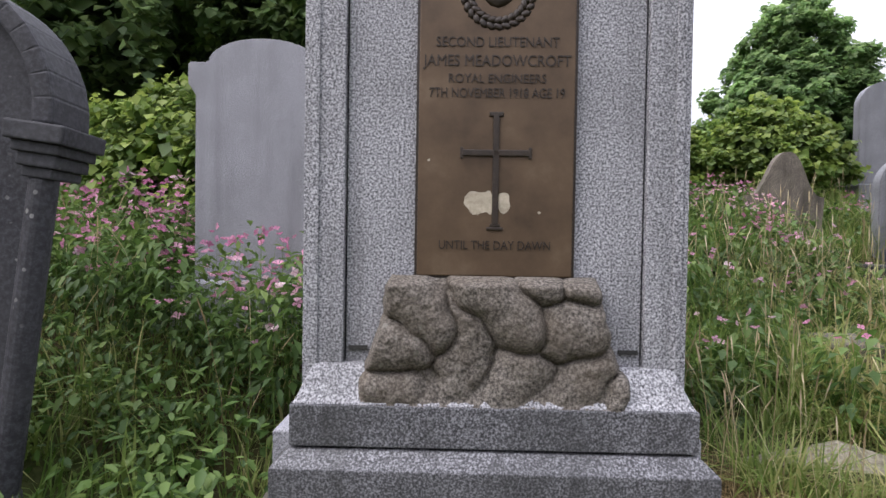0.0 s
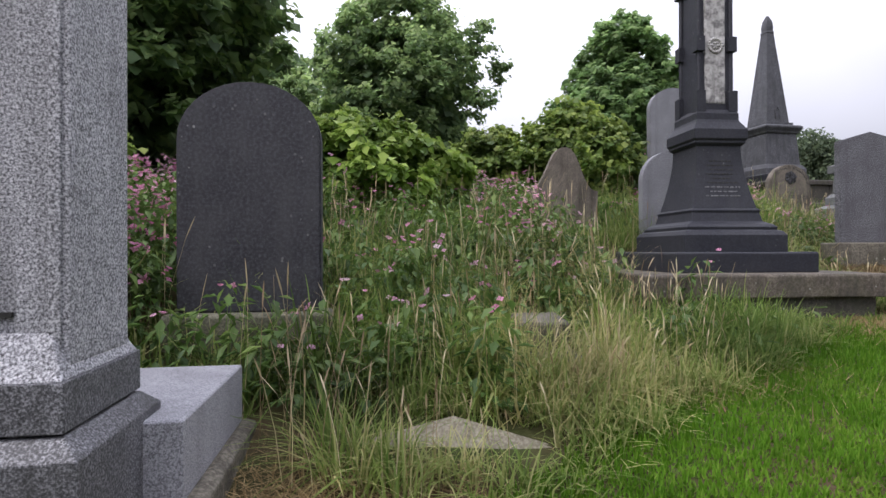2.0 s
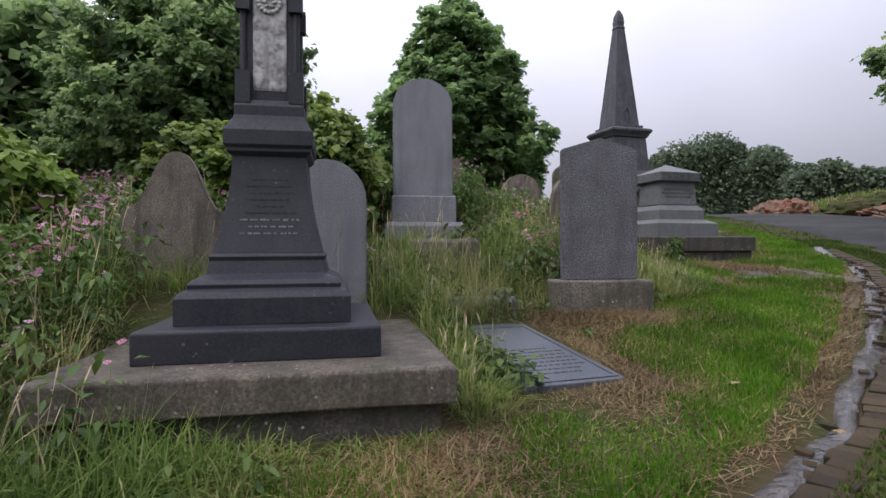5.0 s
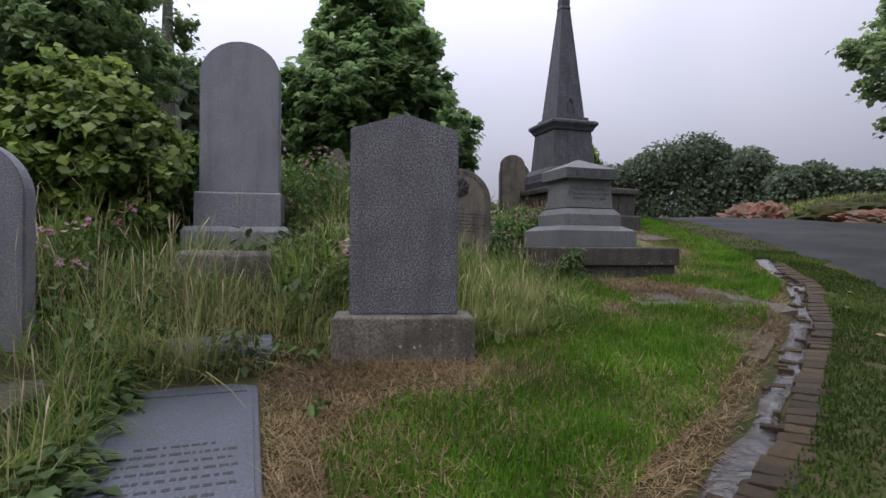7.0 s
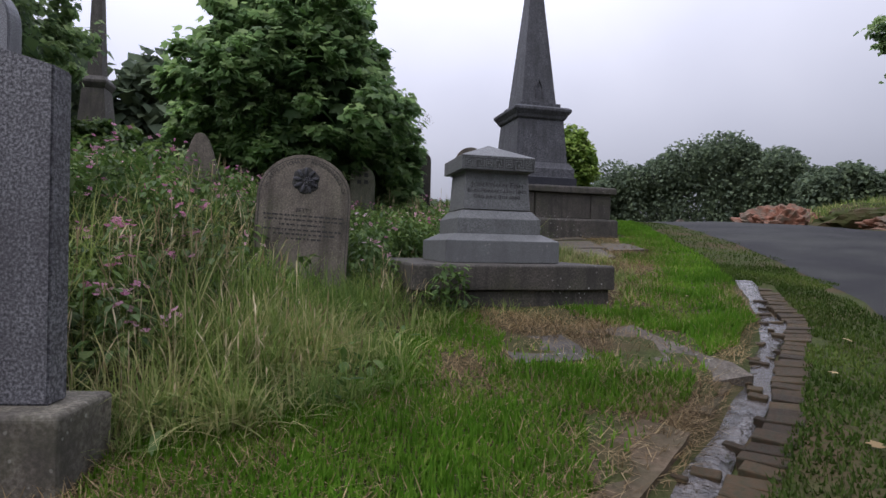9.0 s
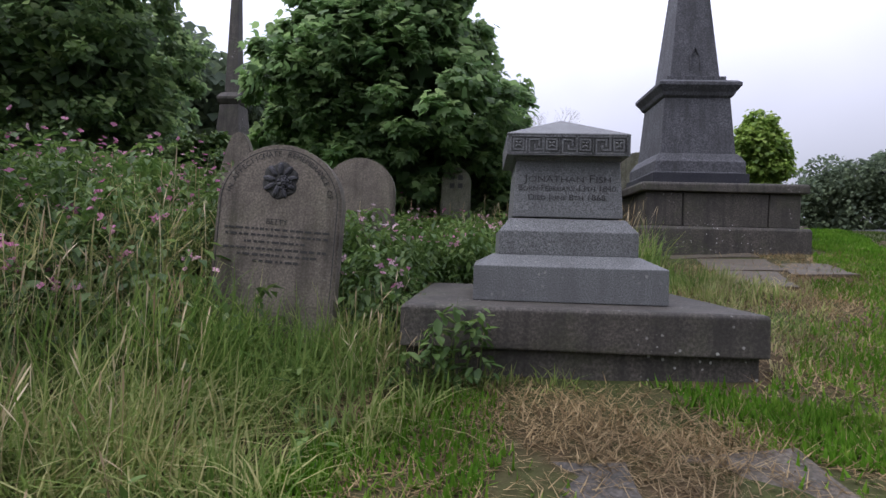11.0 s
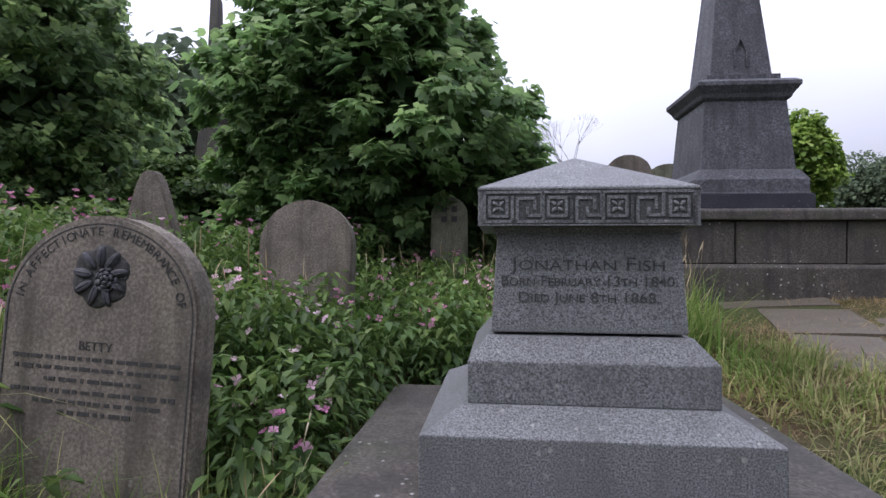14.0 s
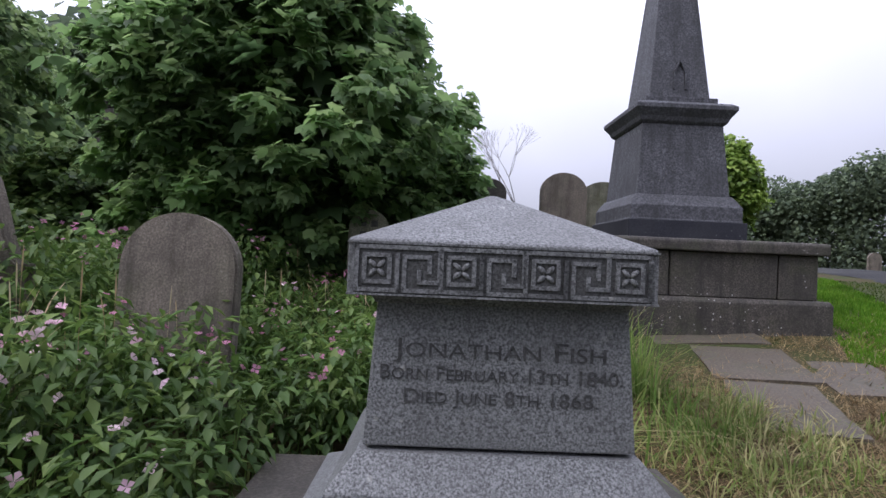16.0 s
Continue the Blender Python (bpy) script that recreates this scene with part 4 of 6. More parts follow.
# ---- large obelisk on a podium ----
def obelisk():
    top = root("obelisk", 2.42, 15.85, 0, 26, "tall sooty grey stone obelisk on a moulded base and stone podium", "obelisk")
    g = 2.0
    tiers("podium_base", [(2.35, 2.95, g - 0.4), (2.35, 2.95, 2.52), (2.30, 2.9, 2.56)], DARKPLINTH, top, 0.012, -0.1, cuts=3, rough=0.01)
    tiers("podium", [(2.06, 2.67, 2.56), (2.06, 2.67, 3.05)], SOOT, top, 0.012, -0.1)
    for bx0, bx1, by0, by1, bm_mat in ((-1.07, -0.55, -1.475, -0.9, DARKPLINTH), (-0.535, 0.63, -1.475, -0.9, DARKPLINTH), (0.645, 1.07, -1.475, -0.9, DARKPLINTH),
                                       (-1.07, -0.5, -0.885, 0.2, DARKPLINTH), (0.5, 1.07, -0.885, 0.2, DARKPLINTH), (-1.07, -0.5, 0.215, 1.275, BROWNSLAB), (0.5, 1.07, 0.215, 1.275, DARKPLINTH)):
        blk = bmesh.new()
        box(blk, bx0, bx1, by0, by1, 2.562, 3.047)
        bmesh.ops.subdivide_edges(blk, edges=blk.edges[:], cuts=3, use_grid_fill=True)
        bevelled(blk, 0.012, 1)
        wear(blk, 0.008)
        bm_ob("podium_block", blk, bm_mat, top)
    tiers("podium_slab", [(2.3, 2.9, 3.05), (2.3, 2.9, 3.15), (2.26, 2.86, 3.18)], DARKPLINTH, top, 0.015, -0.1, cuts=3, rough=0.008)
    tiers("lowest_course", [(1.46, 1.46, 3.18), (1.46, 1.46, 3.435)], SOOT, top, 0.01, cuts=2, rough=0.004)
    tiers("base", [(1.40, 1.40, 3.44), (1.38, 1.38, 3.46), (1.38, 1.38, 3.62), (1.26, 1.26, 3.72), (1.2, 1.2, 3.76)], OBELISKSTONE, top, 0.008)
    tiers("die", [(1.16, 1.16, 3.76), (1.02, 1.02, 4.66)], OBELISKSTONE, top, 0.008)
    tiers("cornice", [(1.04, 1.04, 4.66), (1.10, 1.10, 4.69), (1.14, 1.14, 4.74), (1.27, 1.27, 4.83), (1.27, 1.27, 4.88), (1.16, 1.16, 4.92), (0.92, 0.92, 4.95), (0.92, 0.92, 5.02)], OBELISKSTONE, top, 0.006)
    tiers("shaft", [(0.78, 0.78, 5.02), (0.24, 0.24, 7.78)], OBELISKSTONE, top, 0.01)
    tiers("tip", [(0.26, 0.26, 7.78), (0.27, 0.27, 7.82), (0.22, 0.22, 7.86), (0.24, 0.24, 7.98), (0.19, 0.19, 8.17), (0.06, 0.06, 8.33)], OBELISKSTONE, top, 0.02)
    # lancet niche, its two sides and arch
    bm = bmesh.new()
    for s in (-1, 1):
        box(bm, s * 0.075 - 0.012, s * 0.075 + 0.012, -0.395, -0.34, 5.14, 5.36)
        m = Matrix.Translation((s * 0.04, -0.355, 5.44)) @ Matrix.Rotation(radians(-s * 24), 4, "Y") @ Matrix.Diagonal((0.024, 0.06, 0.2, 1))
        bmesh.ops.create_cube(bm, size=1.0, matrix=m)
    bm_ob("lancet_frame", bm, OBELISKSTONE, top)


obelisk()


def far_obelisk():
    x, y = -8.3, 15.6
    top = root("obelisk", x, y, 0, 22, "slender dark obelisk rising among the trees", "obelisk")
    z = gz(x, y)
    tiers("pedestal", [(1.5, 1.5, z - 0.3), (1.5, 1.5, z + 0.5), (0.9, 0.9, z + 0.6), (0.5, 0.5, 5.7)], DARKPLINTH, top, 0.01)
    tiers("cornice", [(0.52, 0.52, 5.7), (0.62, 0.62, 5.82), (0.62, 0.62, 5.88), (0.45, 0.45, 6.0)], DARKPLINTH, top, 0.01)
    tiers("shaft", [(0.34, 0.34, 6.0), (0.2, 0.2, 8.65), (0.04, 0.04, 8.85)], DARKPLINTH, top, 0.01)


far_obelisk()


# ---- stones lying low in the grass ----
def low_stones():
    top = root("grave_ledger", -0.16, 4.15, gz(-0.16, 4.15) + 0.02, 31, "wet blue-grey inscribed ledger stone edged by dead grass", "grave slab")
    top.matrix_world = pose(-0.17, 4.14, gz(-0.17, 4.14) - 0.02, 6.5, 0, 28)
    bm = bmesh.new()
    box(bm, -0.37, 0.37, -0.78, 0.72, -0.12, 0.06)
    bevelled(bm, 0.01)
    bm_ob("slab", bm, LEDGERSTONE, top)
    bm = bmesh.new()
    for x0, x1, y0, y1 in ((-0.34, -0.31, -0.74, 0.6), (0.31, 0.34, -0.74, 0.6), (-0.31, 0.31, 0.57, 0.6), (-0.31, 0.31, -0.74, -0.71)):
        box(bm, x0, x1, y0, y1, 0.05, 0.068)
    bevelled(bm, 0.004)
    bm_ob("border", bm, LEDGERSTONE, top)
    rows = bars("worn_lettering", [(0, -0.06 - 0.075 * k, w) for k, w in enumerate((0.34, 0.54, 0.5, 0.56, 0.46, 0.55, 0.4, 0.3))], CUTLETTER, top, 0, seed=5, height=0.024)
    rows.matrix_basis = pose(0, 0, 0.060, -90, 0, 0)
    top2 = root("grave_marker", -0.60, 5.2, gz(-0.62, 5.2) - 0.06, 26, "low sloping grey stone block at the head of a ledger", "grave marker")
    tiers("block", [(0.72, 0.30, -0.2), (0.72, 0.30, 0.08), (0.70, 0.2, 0.14)], LEDGERSTONE, top2, 0.012, cuts=2, rough=0.005)
    top3 = root("grave_marker", -1.05, 6.1, gz(-1.05, 6.1), 20, "mossy low stone coping in long grass", "grave marker")
    tiers("block", [(0.75, 0.22, -0.2), (0.75, 0.22, 0.24), (0.70, 0.16, 0.28)], PLINTHSTONE, top3, 0.015, cuts=2, rough=0.008)
    # gabled coping stone in the grass
    top4 = root("grave_coping", -3.50, -0.22, gz(-3.5, -0.2) - 0.03, 12, "pale gabled coping stone half sunk in long grass", "grave coping", lean=(-42, 0))
    slab("block", outline_gable(1.0, 0.36, 0.15), 0.30, COPINGSTONE, top4, 0.02, -0.16, rough=0.008)
    # small block with two steps
    top5 = root("grave_marker", -3.25, 1.2, gz(-3.25, 1.2) + 0.02, 24, "grey stone block tilted in tall weeds", "grave marker", lean=(8, 0))
    tiers("block", [(0.34, 0.28, -0.2), (0.34, 0.28, 0.20), (0.32, 0.26, 0.22)], PLINTHSTONE, top5, 0.015, cuts=2, rough=0.006)
    tiers("foot", [(0.36, 0.4, -0.2), (0.45, 0.4, 0.02)], PLINTHSTONE, top5, 0.015, -0.3, cuts=2, rough=0.006)
    top6 = root("grave_coping", -5.0, 2.9, gz(-5.0, 2.9), 12, "pale flat stone edge among weeds", "grave coping")
    tiers("block", [(0.7, 0.3, -0.2), (0.7, 0.3, 0.25)], PLINTHSTONE, top6, 0.015, cuts=2, rough=0.008)


low_stones()


def flagstones():
    """Flat flags set in the ground before the pedestal, by the gutter and before the obelisk."""
    rng = random.Random(11)
    spots = ((2.82, 7.72, 0.55, 0.55, 24, DARKPLINTH), (3.62, 7.9, 0.46, 1.15, 30, BROWNSLAB), (3.22, 6.35, 0.26, 0.8, -28, STONEEDGE),
             (2.88, 14.4, 1.1, 0.8, 20, PALEFLAG), (3.28, 13.5, 0.8, 0.95, 12, PALEFLAG), (3.42, 12.5, 0.64, 0.95, 8, PALEFLAG), (4.02, 13.4, 0.6, 0.85, 14, PALEFLAG))
    for x, y, w, d, turn, mt in spots:
        z = gz(x, y)
        ob = root("flagstone", x, y, z + 0.012, turn, "flat worn flagstone sunk in cut grass", "flagstone", "flagstones")
        ob.matrix_world = pose(x, y, z + (0.018 if mt is PALEFLAG else 0.0), 7.5, 0, 0) @ pose(0, 0, 0, 0, 0, turn)
        bm = bmesh.new()
        bmesh.ops.create_grid(bm, x_segments=6, y_segments=6, size=0.5)
        for v in bm.verts:
            v.co.x *= w
            v.co.y *= d
        geo = bmesh.ops.extrude_face_region(bm, geom=bm.faces[:])
        for v in geo["geom"]:
            if isinstance(v, bmesh.types.BMVert):
                v.co.z -= 0.1
        wear(bm, 0.02, 4.0)
        bm_ob("slab", bm, mt, ob)


flagstones()


# ---- gutter of stone setts ----
def setts():
    bm = bmesh.new()
    box(bm, -0.5, 0.5, -0.5, 0.5, -0.5, 0.5)
    bevelled(bm, 0.09, 2)
    me = bpy.data.meshes.new("sett")
    bmesh.ops.recalc_face_normals(bm, faces=bm.faces)
    bm.to_mesh(me)
    bm.free()
    me.materials.append(SETT)
    home = tagged(new("gutter"), "gutter edged with worn wet stone setts", "gutter", kind="structure")
    rng = random.Random(4)
    y = -3.0
    while y < 10.6:
        slope_x = (float(gutter_x(y + 0.05)) - float(gutter_x(y - 0.05))) / 0.1
        turn = -math.degrees(math.atan(slope_x))
        step = 0.115 * math.cos(radians(turn))
        x = float(gutter_x(y))
        nrm = Vector((math.cos(radians(turn)), math.sin(radians(turn))))
        px, py = x + nrm.x * 0.165 + rng.uniform(-0.010, 0.010), y + nrm.y * 0.165
        ob = new("sett", me)
        ob.parent = home
        ob.matrix_basis = pose(px, py, gz(px, py) - 0.030 + rng.uniform(-0.007, 0.006), 7 + rng.uniform(-4, 4), rng.uniform(-6, 1), turn + rng.uniform(-5, 5)) @ Matrix.Diagonal((0.185 + rng.uniform(-0.03, 0.03), rng.uniform(0.098, 0.113), 0.09, 1))
        for _ in range(rng.choice((0, 0, 1, 1))):
            k = rng.uniform(-0.13, 0.09)
            ob = new("sett", me)
            ob.parent = home
            px, py = x + nrm.x * k, y + nrm.y * k
            ob.matrix_basis = pose(px, py, gz(x, y) + 0.026 + rng.uniform(-0.014, 0.012), 7, rng.uniform(-5, 5), turn + rng.uniform(-14, 14)) @ Matrix.Diagonal((rng.uniform(0.03, 0.13), rng.uniform(0.025, 0.09), 0.06, 1))
        y += step
    # long kerb stones on the lawn side
    y = 4.4
    while y < 7.4:
        slope_x = (float(gutter_x(y + 0.2)) - float(gutter_x(y - 0.2))) / 0.4
        turn = -math.degrees(math.atan(slope_x))
        ln = rng.uniform(0.4, 0.7)
        nrm = Vector((math.cos(radians(turn)), math.sin(radians(turn))))
        x = float(gutter_x(y))
        px, py = x - nrm.x * 0.2, y - nrm.y * 0.2
        bm = bmesh.new()
        box(bm, -0.06, 0.06, -ln / 2, ln / 2, -0.12, 0.06)
        bmesh.ops.subdivide_edges(bm, edges=bm.edges[:], cuts=2, use_grid_fill=True)
        bevelled(bm, 0.012, 1)
        wear(bm, 0.012, 7.0)
        ob = bm_ob("kerb_stone", bm, STONEEDGE, home)
        ob.matrix_basis = pose(px, py, gz(px, py) - 0.085 + rng.uniform(-0.03, 0.02), 7, rng.uniform(2, 12), turn)
        y += ln * math.cos(radians(turn)) + 0.01


setts()

# ---- plants ----
RNG = np.random.default_rng(7)


def scatter(name, tv, tf, pos, scale, mat, yaw=None, tilt=None, roll=None, bend=None, tint=None, parent=None):
    """One mesh of many copies of a small template (tv: verts, tf: faces), each turned and sized; stores a tint per copy."""
    n, k = len(pos), len(tv)
    tv = np.asarray(tv, float)
    scale = np.asarray(scale, float)
    if scale.ndim == 1:
        scale = np.repeat(scale[:, None], 3, 1)
    yaw = RNG.uniform(0, 2 * np.pi, n) if yaw is None else yaw
    tilt = np.zeros(n) if tilt is None else tilt
    roll = np.zeros(n) if roll is None else roll
    v = tv[None] * scale[:, None]
    if bend is not None:
        v[:, :, 1] = v[:, :, 1] + bend[:, None] * (tv[None, :, 2] ** 2) * scale[:, None, 2]
        v[:, :, 2] = v[:, :, 2] - 0.45 * np.abs(bend[:, None]) * (tv[None, :, 2] ** 2) * scale[:, None, 2]
    def rot(v, ang, i, j):
        c, s = np.cos(ang)[:, None], np.sin(ang)[:, None]
        a, b = v[:, :, i].copy(), v[:, :, j].copy()
        v[:, :, i], v[:, :, j] = c * a - s * b, s * a + c * b
    rot(v, roll, 0, 2)
    rot(v, tilt, 1, 2)
    rot(v, yaw, 0, 1)
    v = v + np.asarray(pos)[:, None]
    me = bpy.data.meshes.new(name)
    flat = np.concatenate([np.asarray(f) for f in tf])
    sizes = np.array([len(f) for f in tf])
    loops = (flat[None] + (np.arange(n) * k)[:, None]).ravel()
    tot = np.tile(sizes, n)
    me.vertices.add(n * k)
    me.vertices.foreach_set("co", v.astype(np.float32).ravel())
    me.loops.add(len(loops))
    me.loops.foreach_set("vertex_index", loops.astype(np.int32))
    me.polygons.add(len(tot))
    me.polygons.foreach_set("loop_start", np.concatenate([[0], np.cumsum(tot)[:-1]]).astype(np.int32))
    me.polygons.foreach_set("loop_total", tot.astype(np.int32))
    tint = RNG.random(n) if tint is None else tint
    at = me.attributes.new("tint", "FLOAT", "POINT")
    at.data.foreach_set("value", np.repeat(tint, k).astype(np.float32))
    me.update(calc_edges=True)
    me.materials.append(mat)
    ob = new(name, me)
    if parent:
        ob.parent = parent
    return ob


BLADE = ([(-0.5, 0, 0), (0.5, 0, 0), (-0.42, 0, 0.4), (0.42, 0, 0.4), (-0.27, 0, 0.75), (0.27, 0, 0.75), (0, 0, 1)], [(0, 1, 3, 2), (2, 3, 5, 4), (4, 5, 6)])
OVAL = ([(0, 0, 0), (-0.42, 0.3, 0.06), (-0.32, 0.75, 0.02), (0, 1, -0.08), (0.32, 0.75, 0.02), (0.42, 0.3, 0.06)], [(0, 3, 2, 1), (0, 5, 4, 3)])
PALM = ([(0, 0, 0), (-0.5, 0.1, 0.03), (-0.3, 0.35, 0.0), (-0.62, 0.62, -0.05), (-0.22, 0.66, 0.03), (0, 1.05, -0.08), (0.22, 0.66, 0.03), (0.62, 0.62, -0.05), (0.3, 0.35, 0.0), (0.5, 0.1, 0.03), (0, 0.4, 0.08)],
        [(10, 0, 1), (10, 1, 2), (10, 2, 3), (10, 3, 4), (10, 4, 5), (10, 5, 6), (10, 6, 7), (10, 7, 8), (10, 8, 9), (10, 9, 0)])

LOBED = ([(0, 0, 0), (-0.5, 0.15, 0.03), (-0.6, 0.6, -0.05), (-0.2, 0.6, 0.04), (0, 1.05, -0.08), (0.2, 0.6, 0.04), (0.6, 0.6, -0.05), (0.5, 0.15, 0.03)], [(0, 3, 2, 1), (0, 5, 4, 3), (0, 7, 6, 5)])

KITE = ([(0, 0, 0), (-0.5, 0.42, 0.09), (0, 1, -0.12), (0.5, 0.42, 0.09)], [(0, 2, 1), (0, 3, 2)])
BROAD = ([(0, 0, 0), (-0.55, 0.5, 0.06), (0, 1, -0.12), (0.55, 0.5, 0.06), (0, 0.45, -0.02)], [(0, 4, 1), (1, 4, 2), (2, 4, 3), (3, 4, 0)])
SPEAR = ([(-0.5, 0, 0), (0.5, 0, 0), (-0.38, 0, 0.55), (0.38, 0, 0.55), (0, 0, 1)], [(0, 1, 3, 2), (2, 3, 4)])
NEEDLE = ([(-0.5, 0, 0), (0.5, 0, 0), (0, 0, 1)], [(0, 1, 2)])


def petal_shape():
    vs, fs = [], []
    for k in range(4):
        a = k * math.pi / 2 + 0.4
        c, s = math.cos(a), math.sin(a)
        b = len(vs)
        vs += [(0, 0, -0.3), (c * 0.5 - s * 0.35, s * 0.5 + c * 0.35, 0.3), (c * 0.9, s * 0.9, 0.1), (c * 0.5 + s * 0.35, s * 0.5 - c * 0.35, 0.3)]
        fs += [(b, b + 1, b + 2, b + 3)]
    return vs, fs


PETALS = petal_shape()

# places kept clear of plants: (x, y, turn, half width, front, back)
CLEAR = [(-4.73, -1.79, 23.2, 0.85, -0.15, 1.32), (-1.44, 2.39, 19.7, 1.05, 0.0, 1.98), (2.58, 8.85, 24.9, 1.0, 0.0, 1.97), (2.42, 15.85, 26, 1.18, -1.6, 1.4),
         (0.606, 5.556, 13.4, 0.5, -0.13, 0.3), (-0.17, 4.14, 28, 0.38, -0.8, 0.74), (-1.5, 7.12, 18, 0.5, -0.15, 0.4), (-0.62, 5.2, 26, 0.36, -0.15, 0.15),
         (0.66, 8.48, 24, 0.43, -0.04, 0.16), (-0.20, 10.44, 26, 0.4, -0.03, 0.16), (-4.92, 0.36, 22, 0.46, -0.08, 0.2), (-3.2, 4.28, 20, 0.42, -0.03, 0.15),
         (-3.52, -0.28, 6, 0.46, -0.05, 0.3), (-3.2, 1.2, 24, 0.21, -0.4, 0.15), (-7.0, -2.36, 30, 0.5, -0.15, 0.3), (-6.83, -0.48, 28, 0.5, -0.1, 0.25), (-1.90, 4.56, 20, 0.37, -0.03, 0.16)]
FLAGS = [(2.82, 7.72, 0.55, 0.55), (3.62, 7.9, 0.62, 1.0), (3.24, 6.4, 0.4, 0.75), (2.88, 14.4, 1.1, 0.8), (3.28, 13.5, 0.8, 0.95), (3.42, 12.5, 0.64, 0.95), (4.02, 13.4, 0.6, 0.85)]


def is_clear(x, y, pad=0.0):
    ok = np.ones(len(x), bool)
    for cx, cy, t, hw, f, b in CLEAR:
        c, s = math.cos(radians(t)), math.sin(radians(t))
        lx, ly = (x - cx) * c + (y - cy) * s, -(x - cx) * s + (y - cy) * c
        ok &= ~((np.abs(lx) < hw + pad) & (ly > f - pad) & (ly < b + pad))
    return ok


def near_stone(x, y, pad=0.35):
    return ~is_clear(x, y, pad)


def path_x(y):
    """The line walked, kept free of tall plants."""
    return np.where(y > 8.2, 99.0, np.interp(y, [-3.4, -3.1, -1.8, -0.5, 1.8, 3.3, 4.4, 6.5, 8.0], [-4.2, -3.4, -2.1, -0.6, 1.4, 2.55, 3.1, 3.35, 2.77]))


def spots(n, x0, x1, y0, y1):
    return RNG.uniform(x0, x1, n), RNG.uniform(y0, y1, n)


def clumpy(x, y, scale, seed):
    return np.array([noise.noise(Vector((a * scale, b * scale, seed))) for a, b in zip(x, y)])


def on_ground(x, y, dz=0.0):
    return np.stack([x, y, ground_z(x, y) + dz], -1)


# mown lawn between gutter and graves
y = np.concatenate([RNG.uniform(-4.5, 9, 225000), RNG.uniform(9, 20, 34000)])
g, e = gutter_x(y), edge_x(y)
x = e - 0.25 + (g - e + 0.1) * RNG.random(len(y))
margin = np.interp(y, [1.0, 3.0, 7.4, 8.2, 9.5], [0.13, 0.30, 0.33, 0.22, 0.15])
keep = (x > e - 0.15) & (x < g - margin + 0.09 * clumpy(x, y, 2.6, 15.0)) & is_clear(x, y, 0.02)
for fx, fy, fw, fd in FLAGS:
    keep &= ~((np.abs(x - fx) < fw * 0.5) & (np.abs(y - fy) < fd * 0.55) & (RNG.random(len(x)) < 0.93))
# worn and straw-covered places where the lawn is thin: (x, y, reach along x, reach along y, strength)
WORN = ((2.95, 7.8, 0.75, 0.6, 0.9), (2.7, 8.4, 0.7, 0.6, 0.9), (0.35, 4.5, 0.42, 1.1, 1.0), (-0.45, 2.35, 0.6, 0.32, 0.9), (0.7, 5.35, 0.9, 0.3, 0.8), (-3.55, -0.9, 0.35, 0.6, 0.7), (3.95, 13.0, 0.5, 1.3, 0.9), (3.9, 10.3, 0.3, 1.3, 0.7))
bare = clumpy(x, y, 1.1, 3.0) - 0.5 * near_stone(x, y, 0.25)
for wx, wy, rx, ry, amount in WORN:
    bare -= amount * np.exp(-((x - wx) / rx) ** 2 - ((y - wy) / ry) ** 2)
keep &= bare > -0.5 + 0.25 * RNG.normal(0, 1, len(x)).clip(-1, 1)
x, y = x[keep], y[keep]
n = len(x)
big = np.clip(1 + (y - 3) / 14, 0.9, 2.0)
lush = clumpy(x, y, 2.4, 17.0)
lawn = scatter("lawn_grass", *NEEDLE, on_ground(x, y, -0.005), np.stack([RNG.uniform(0.007, 0.012, n) * big * 1.45, np.ones(n), RNG.uniform(0.026, 0.066, n) * np.clip(big, 1, 1.3) * (1 + 0.45 * lush)], -1), LAWN,
               tilt=RNG.normal(0, 0.65, n), bend=RNG.uniform(-0.8, 0.8, n), tint=np.clip(0.45 - 0.45 * lush + RNG.normal(0, 0.22, n), 0, 1))
tagged(lawn, "short bright green mown lawn grass", "grass", kind="stuff")

# mossy verge between gutter and drive
y = np.concatenate([RNG.uniform(-1, 12, 105000), RNG.uniform(12, 20, 12000)])
x = gutter_x(y) + np.where(y < 10.7, 0.2, -0.25) + np.where(y < 10.7, 2.0, 1.7) * RNG.random(len(y)) ** 1.3
g = gutter_x(y)
rl = np.interp(y, [-6, 2, 5, 7, 8.4, 10, 13.7, 20], [-3.0, 2.6, 4.4, 5.1, 5.5, 5.95, 6.2, 6.0])
keep = (x > g + np.where(y < 10.7, 0.245, -0.3)) & (x < rl + 0.35 * clumpy(x, y, 1.6, 8.0)) & (clumpy(x, y, 2.2, 5.0) > -0.62)
x, y = x[keep], y[keep]
n = len(x)
verge = scatter("verge_grass", *NEEDLE, on_ground(x, y, -0.005), np.stack([RNG.uniform(0.011, 0.021, n), np.ones(n), RNG.uniform(0.015, 0.055, n)], -1), MOSSGRASS, tilt=RNG.normal(0, 0.8, n), bend=RNG.uniform(-0.8, 0.8, n),
                tint=np.clip(0.5 + 0.5 * clumpy(x, y, 1.3, 18.0) + RNG.normal(0, 0.2, n), 0, 1))
tagged(verge, "low dark mossy grass beside the drive", "grass", kind="stuff")


